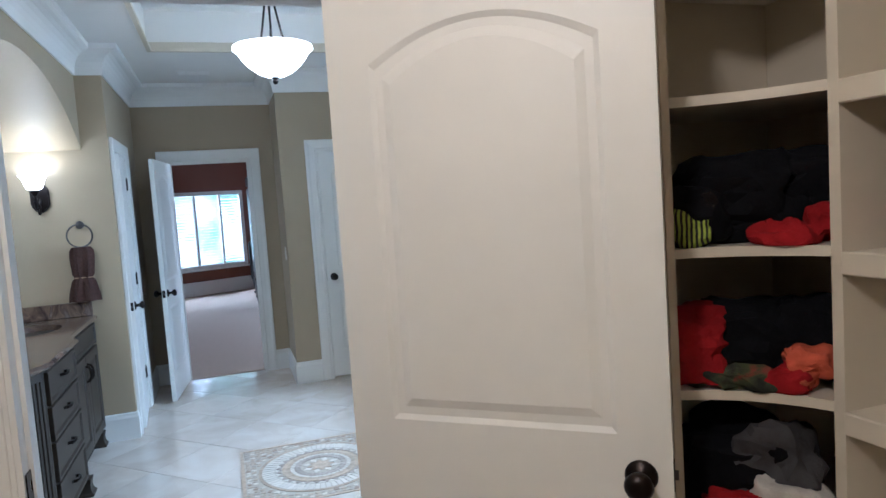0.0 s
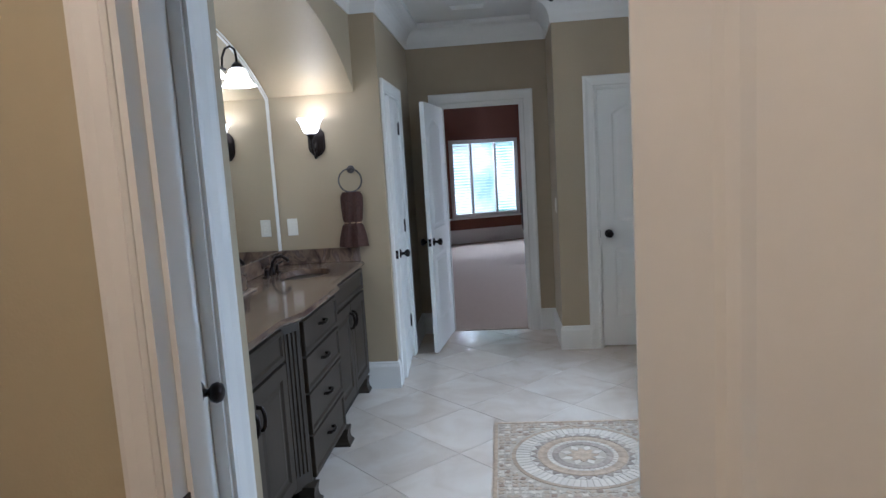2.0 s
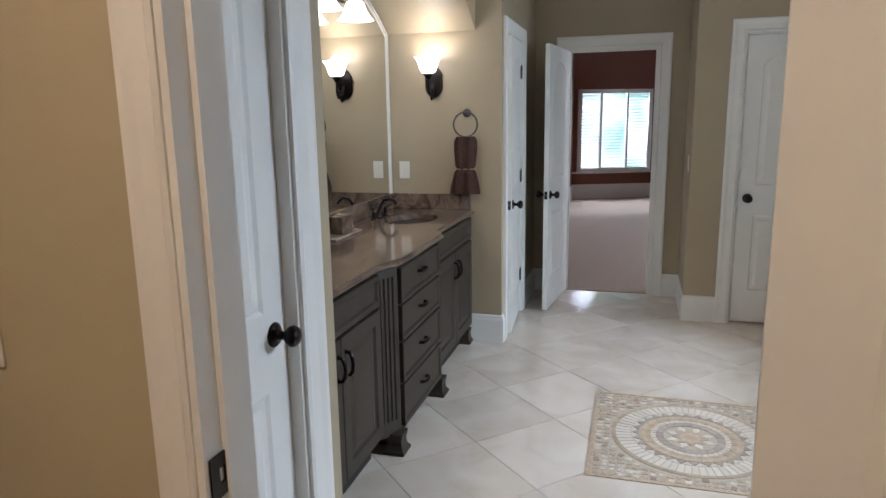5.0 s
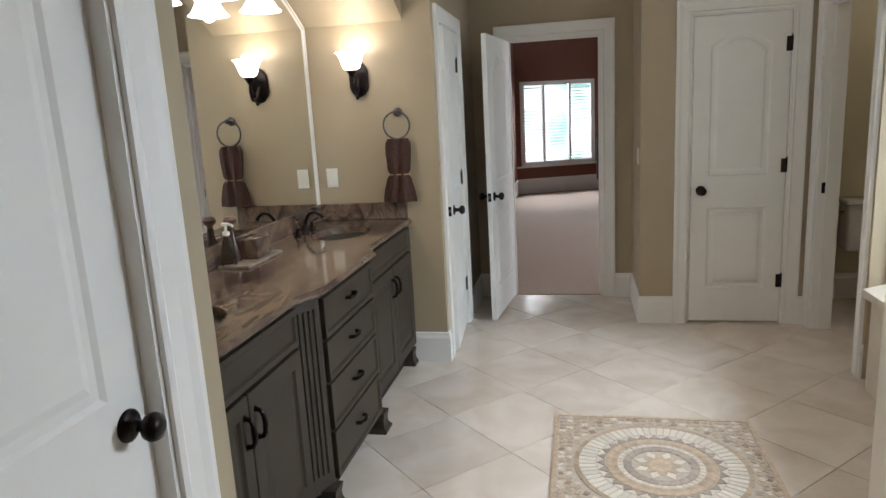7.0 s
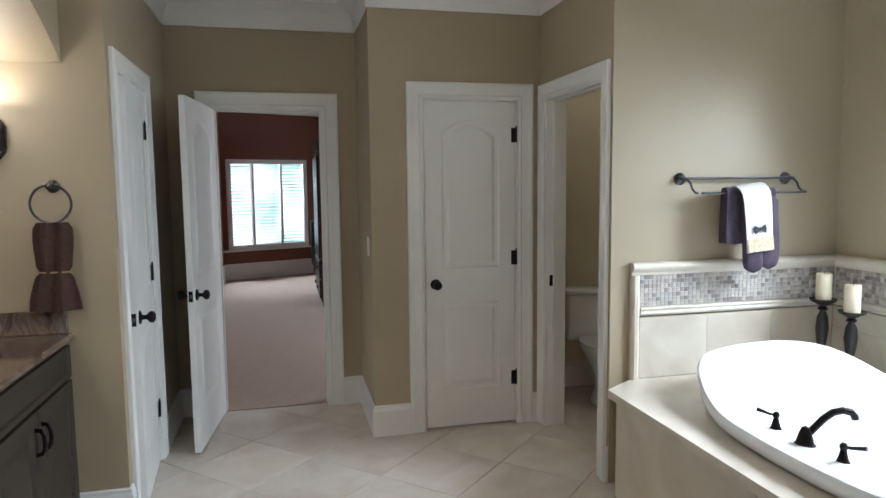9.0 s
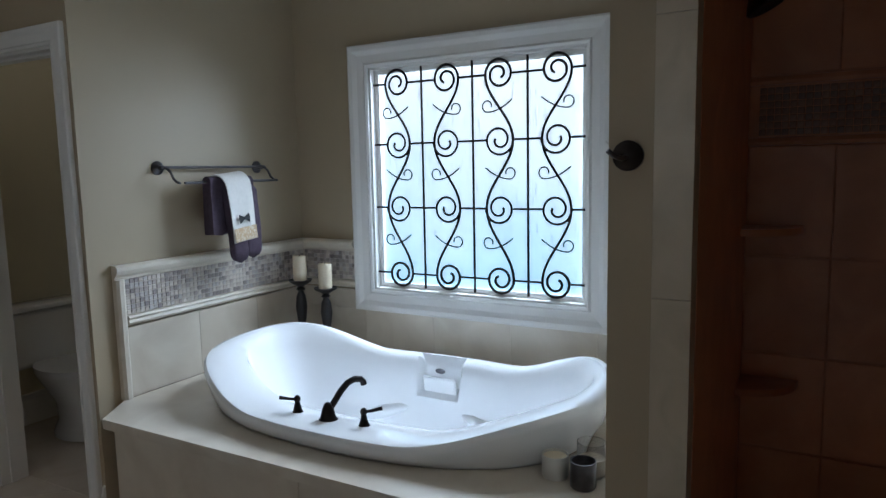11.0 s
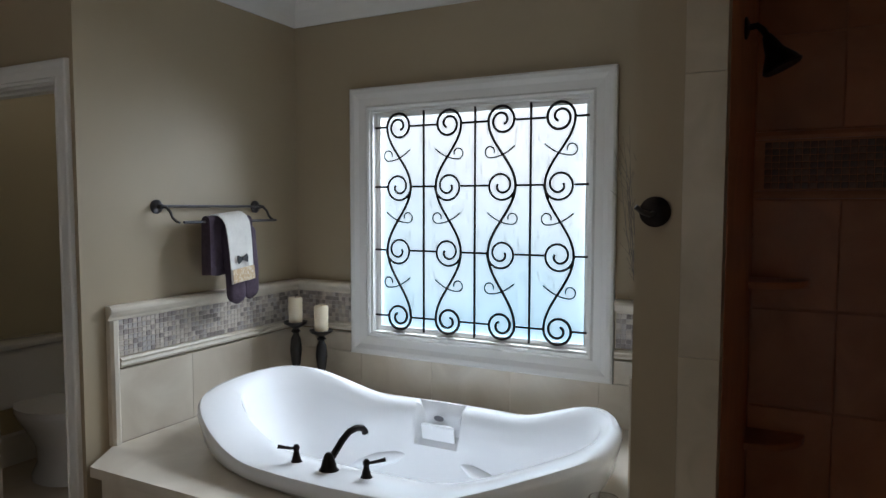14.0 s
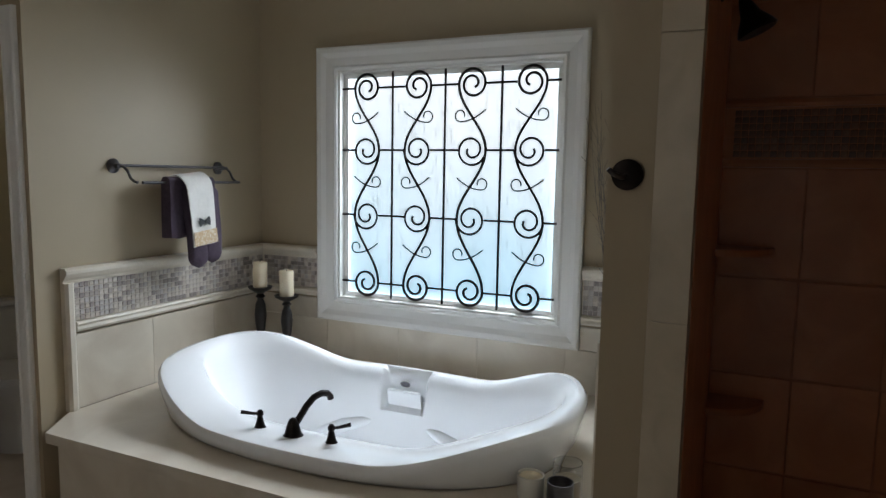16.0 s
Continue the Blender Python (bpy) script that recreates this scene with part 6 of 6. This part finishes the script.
# clothes rail, shelf and hanging clothes
rl = thing("clothes_rail", pose(0, 0, 0), "chrome clothes rail between the closet walls", "clothes rail")
bm = bmesh.new()
tube(bm, [(-0.84, -0.6, 2.02), (-0.84, 1.661, 2.02)], 0.014, 12)
part("rail", bm, PEWTER, rl, smooth=True)
for z in (1.08,):
    sf = thing("closet_shelf", pose(0, 0, 0), "cream painted closet shelf with a deep front lip", "shelf")
    part("board", boxed(-1.168, -0.672, -0.6, 1.660, z - 0.02, z), SHELF_PAINT, sf)
    part("front_lip", boxed(-0.672, -0.652, -0.6, 1.660, z - 0.055, z + 0.003, bevel=0.004), SHELF_PAINT, sf)
    part("bracket", boxed(-0.80, -0.672, 1.640, 1.6605, z - 0.16, z - 0.056, bevel=0.004), SHELF_PAINT, sf)
    bm = bmesh.new()
    tube(bm, [(-0.86, -0.6, z - 0.09), (-0.86, 1.661, z - 0.09)], 0.014, 12)
    part("rod", bm, PEWTER, sf, smooth=True)


def garment(y, xf, z0, z1, thick, material, label, seed, lean=0.0, hem=None):
    """A garment on a hanger across the rail: its front edge near xf, from z1 down to z0."""
    r = random.Random(seed)
    p1, p2 = r.uniform(0, 6), r.uniform(0, 6)
    bm = bmesh.new()
    nz, na = 22, 28
    rings = []
    for i in range(nz + 1):
        f = i / nz
        z = z1 + 0.03 + (z0 - z1 - 0.03) * f
        sh = min(1.0, 0.45 + 5.0 * f)
        half = (xf + 1.10) / 2
        cx = (xf - 1.10) / 2 + lean * f
        hw = half * sh * (1 + 0.03 * math.sin(5 * f + p1))
        ring = []
        for q in range(na):
            a = math.tau * q / na
            c, s = math.cos(a), math.sin(a)
            fold = 1 + 0.45 * math.sin(6 * a + p2 + 1.5 * f) * min(1, f * 2)
            ring.append(bm.verts.new((cx + hw * math.copysign(abs(c) ** 0.8, c), y + thick / 2 * math.copysign(abs(s) ** 0.7, s) * (0.55 + 0.45 * f) * fold + 0.008 * math.sin(4 * f + p1), z + (0.012 * math.sin(3 * a + p1) if i == nz else 0))))
        rings.append(ring)
    for a, b in zip(rings, rings[1:]):
        for q in range(na):
            bm.faces.new((a[q], a[(q + 1) % na], b[(q + 1) % na], b[q]))
    bm.faces.new(rings[0]), bm.faces.new(rings[-1])
    g = thing("hanging_garment", pose(0, 0, 0), label, "clothing", "clothes on the closet rail")
    part("cloth", bm, material, g, smooth=True)
    bm = bmesh.new()
    tube(bm, [(-0.84, y, z1 + 0.005), (-0.84, y, 2.0), (-0.828, y, 2.03), (-0.84, y, 2.042), (-0.856, y, 2.028)], 0.0025, 6)
    part("hanger", bm, PEWTER, g)
    return g


LEOPARD = ramp_mat("leopard_print", [(0.40, (0.13, 0.066, 0.028)), (0.455, (0.012, 0.008, 0.006)), (0.53, (0.012, 0.008, 0.006)), (0.57, (0.24, 0.15, 0.07))], "NOISE", 58, 0.3, 0.8, detail=1.5)
BOLD = ramp_mat("black_white_bold_print", [(0.45, (0.010, 0.010, 0.012)), (0.455, (0.60, 0.58, 0.54))], "WAVE", 5.5, 2.2, 0.8, (0.6, 1, 1.6), (0, 62, 0), ease="CONSTANT")
LACE = ramp_mat("grey_lace_print", [(0.42, (0.10, 0.09, 0.09)), (0.55, (0.42, 0.40, 0.38))], "NOISE", 55, 1.0, 0.9)
DOTS = ramp_mat("black_white_dots", [(0.22, (0.65, 0.63, 0.6)), (0.26, (0.010, 0.010, 0.012))], "VORONOI", 90, rough=0.8, ease="CONSTANT")
PINK, PALE, NAVY = cloth_mat("coral_pink_knit", (0.72, 0.13, 0.15)), cloth_mat("cream_blouse", (0.58, 0.52, 0.47), 0.08), cloth_mat("navy_cotton", (0.007, 0.008, 0.017))
TANCLOTH = cloth_mat("mustard_cotton", (0.36, 0.24, 0.07))
garment(1.628, -0.555, 1.29, 1.93, 0.016, TANCLOTH, "mustard cotton top on the closet rail", 1)
g = garment(1.604, -0.562, 1.25, 1.93, 0.022, PINK, "coral pink knit top with a rolled cuff on the rail", 2)
bm = bmesh.new()
tube(bm, [(-0.64, 1.598, 1.246), (-0.60, 1.590, 1.240), (-0.56, 1.588, 1.238), (-0.535, 1.602, 1.236), (-0.55, 1.622, 1.238), (-0.60, 1.618, 1.242)], 0.014, 8)
part("rolled_cuff", bm, PINK, g, smooth=True)
garment(1.584, -0.540, 1.34, 1.93, 0.020, C_BLACK, "black top on the closet rail", 3)
garment(1.565, -0.538, 1.33, 1.92, 0.016, DOTS, "black top with rows of white dots on the rail", 4)
garment(1.550, -0.575, 1.36, 1.94, 0.018, PALE, "cream blouse on the closet rail", 5)
garment(1.533, -0.562, 1.40, 1.92, 0.014, LACE, "grey lace patterned top on the closet rail", 6)
garment(1.512, -0.520, 1.39, 1.95, 0.018, BOLD, "bold black and white print dress on the rail", 7)
garment(1.482, -0.525, 1.44, 1.94, 0.020, LEOPARD, "leopard print top on the closet rail", 8)
garment(1.447, -0.530, 1.225, 1.56, 0.022, C_BLACK, "black trousers on the closet rail", 9)
garment(1.420, -0.540, 1.42, 1.95, 0.022, C_RED, "long red cardigan on the closet rail", 10)
garment(1.402, -0.600, 1.26, 1.93, 0.022, C_BLACK, "black jacket on the closet rail", 11)
garment(1.366, -0.605, 1.32, 1.93, 0.026, C_GREY, "charcoal coat on the closet rail", 15)
garment(1.342, -0.575, 1.15, 1.70, 0.016, C_RED, "red scarf hanging on the closet rail", 13)
g = garment(1.322, -0.490, 1.33, 1.76, 0.022, NAVY, "navy tunic with a white zigzag hem on the rail", 12)
bm = bmesh.new()
for q in range(8):
    x0 = -0.497 - 0.038 * q
    prism(bm, [(x0, 1.356), (x0 - 0.019, 1.394), (x0 - 0.038, 1.356), (x0 - 0.030, 1.356), (x0 - 0.019, 1.379), (x0 - 0.008, 1.356)], "y", 1.302, 1.305)
box(bm, -0.82, -0.494, 1.302, 1.305, 1.402, 1.408)
box(bm, -0.82, -0.494, 1.302, 1.305, 1.338, 1.346)
part("zigzag_hem", bm, C_WHITE, g, "white zigzag band")
garment(1.288, -0.488, 1.62, 1.82, 0.026, PINK, "coral top with a short sleeve on the rail", 14)
for q in range(6):
    garment(1.16 - 0.07 * q, -0.57 - 0.01 * (q % 3), 1.18 + 0.06 * (q % 4), 1.92, 0.05, (C_BLACK, NAVY, C_GREY, C_RED, C_BLACK, C_BLACK)[q], ("black coat", "navy dress", "grey jumper", "red blouse", "black shirt", "black dress")[q] + " hanging on the closet rail", 20 + q)
STRIPE = [cloth_mat("low_" + n, c) for n, c in (("black", (0.012, 0.012, 0.014)), ("rose", (0.34, 0.12, 0.12)), ("cream", (0.5, 0.46, 0.4)), ("navy", (0.015, 0.02, 0.05)), ("rust", (0.30, 0.08, 0.03)))]
for q in range(14):
    y = 1.60 - 0.03 * q
    bm = bmesh.new()
    box(bm, -1.05, -0.668 + 0.008 * (q % 3), y - 0.011, y + 0.011, 0.30, 1.01, bevel=0.009, seg=2)
    ob = finish("folded_trousers", bm, STRIPE[(q * 3) % 5], True)
    tagged(ob, "folded trousers hanging under the closet shelf", "clothing", "trousers under the shelf")

# ---- floor medallion of cut stone ----
MX, MY = 0.732, 4.037
med = thing("floor_medallion", pose(MX, MY, 0), "square stone mosaic medallion with a star, set in the floor", "floor medallion", kind="structure")
S_GOLD = mat("medallion_gold", (0.45, 0.345, 0.245), 0.35, vary=0.2, scale=40, rand=0.12)
S_WHITE = mat("medallion_white", (0.64, 0.585, 0.51), 0.3, vary=0.08, scale=40, rand=0.08)
S_GREY = mat("medallion_grey", (0.37, 0.305, 0.255), 0.35, vary=0.2, scale=40, rand=0.15)
S_BED = mat("medallion_bed", (0.48, 0.42, 0.34), 0.6, vary=0.1, scale=60)
HALF_M = 0.458
part("bed", boxed(-HALF_M, HALF_M, -HALF_M, HALF_M, -0.002, 0.0015), S_BED, med)
for s in range(4):
    bm = bmesh.new()
    prism(bm, [(-HALF_M, -HALF_M), (HALF_M, -HALF_M), (HALF_M - 0.02, -HALF_M + 0.02), (-HALF_M + 0.02, -HALF_M + 0.02)], "z", 0.0, 0.004)
    ob = part("border_strip", bm, S_GOLD, med)
    ob.matrix_local = pose(0, 0, 0, 0, 0, 90 * s)


def stone_mesh(name, pts, material, h=0.004):
    b = bmesh.new()
    prism(b, pts, "z", 0.0, h)
    bmesh.ops.recalc_face_normals(b, faces=b.faces)
    me = bpy.data.meshes.new(name)
    b.to_mesh(me)
    b.free()
    me.materials.append(material)
    return me


def wedge(r0, r1, step, gap):
    a0, a1 = -step / 2 + gap / r1, step / 2 - gap / r1
    b0, b1 = -step / 2 + gap / r0, step / 2 - gap / r0
    return [(r0 * math.cos(b0), r0 * math.sin(b0)), (r1 * math.cos(a0), r1 * math.sin(a0)), (r1 * math.cos(a1), r1 * math.sin(a1)), (r0 * math.cos(b1), r0 * math.sin(b1))]


def ring_of(count, r0, r1, material, gap=0.001, turn=0.0, shape=None):
    me = stone_mesh("stone", shape or wedge(r0, r1, math.tau / count, gap), material)
    for k in range(count):
        ob = new("stone", me)
        ob.parent = med
        ob.matrix_local = pose(0, 0, 0, 0, 0, turn + 360 * k / count)


ring_of(40, 0.345, 0.365, S_GOLD)
ring_of(64, 0.270, 0.343, S_WHITE, 0.0022)
ring_of(28, 0, 0, S_GREY, shape=[(0.234, -0.024), (0.266, 0.0), (0.234, 0.024)])
ring_of(28, 0, 0, S_WHITE, turn=180 / 28, shape=[(0.266, -0.026), (0.266, 0.026), (0.240, 0.0)])
ring_of(20, 0.182, 0.231, S_GOLD, 0.0008)
ring_of(40, 0.158, 0.180, S_WHITE, 0.002)
ring_of(20, 0.122, 0.156, S_GREY, 0.0008)
ring_of(8, 0, 0, S_GOLD, shape=[(0.0, 0.0), (0.050, -0.021), (0.082, 0.0), (0.050, 0.021)])
ring_of(8, 0, 0, S_WHITE, turn=22.5, shape=[(0.056, 0.0), (0.085, -0.020), (0.118, 0.0), (0.085, 0.020)])
# random tesserae between the rings and the border
rm = random.Random(3)
FLECK = [mat("fleck_" + n, c, 0.4, vary=0.2, scale=50) for n, c in (("tan", (0.45, 0.355, 0.265)), ("white", (0.60, 0.54, 0.46)), ("grey", (0.40, 0.33, 0.27)), ("brown", (0.32, 0.225, 0.165)))]
bm = bmesh.new()
idx = []
n_g = 25
cell = 2 * (HALF_M - 0.022) / n_g
for i in range(n_g):
    for j in range(n_g):
        x, y = -HALF_M + 0.022 + cell * (i + 0.5), -HALF_M + 0.022 + cell * (j + 0.5)
        rr_ = math.hypot(x, y)
        if rr_ < 0.378:
            continue
        x, y, s, a = x + rm.uniform(-0.002, 0.002), y + rm.uniform(-0.002, 0.002), cell * rm.uniform(0.42, 0.62), rm.uniform(0, 1.5)
        loop = [(x + s * math.cos(a + q * math.pi / 2 + rm.uniform(-0.25, 0.25)), y + s * math.sin(a + q * math.pi / 2 + rm.uniform(-0.25, 0.25))) for q in range(4)]
        prism(bm, loop, "z", 0.0, 0.0035)
        idx += [rm.choices(range(4), (5, 4, 2, 1.5))[0]] * 6
bm.faces.ensure_lookup_table()
for f, q in zip(bm.faces, idx):
    f.material_index = q
tagged(part("tesserae", bm, FLECK, med), kind="stuff")

# ---- floor tiles, laid diagonally ----
TS = 0.475
tile_me = stone_mesh("floor_tile", [(-TS / 2 + 0.0018, -TS / 2 + 0.0018), (TS / 2 - 0.0018, -TS / 2 + 0.0018), (TS / 2 - 0.0018, TS / 2 - 0.0018), (-TS / 2 + 0.0018, TS / 2 - 0.0018)], TILE, 0.012)
V0 = Vector((0.09, 4.09))
e1, e2 = Vector((1, -1)).normalized(), Vector((1, 1)).normalized()
for i in range(-8, 9):
    for j in range(-8, 9):
        c = V0 + e1 * TS * (i + 0.5) + e2 * TS * (j + 0.5)
        if -1.0 < c.x < 2.2 and 1.62 < c.y < 6.85 and not (c.x > 2.12 and c.y < 4.9) and not (c.x > 1.70 and c.y < 2.05) and not (c.x < -0.92 and c.y < 5.0):
            ob = new("floor_tile", tile_me)
            ob.parent = floor
            ob.matrix_world = pose(c.x, c.y, -0.012, 0, 0, -45)
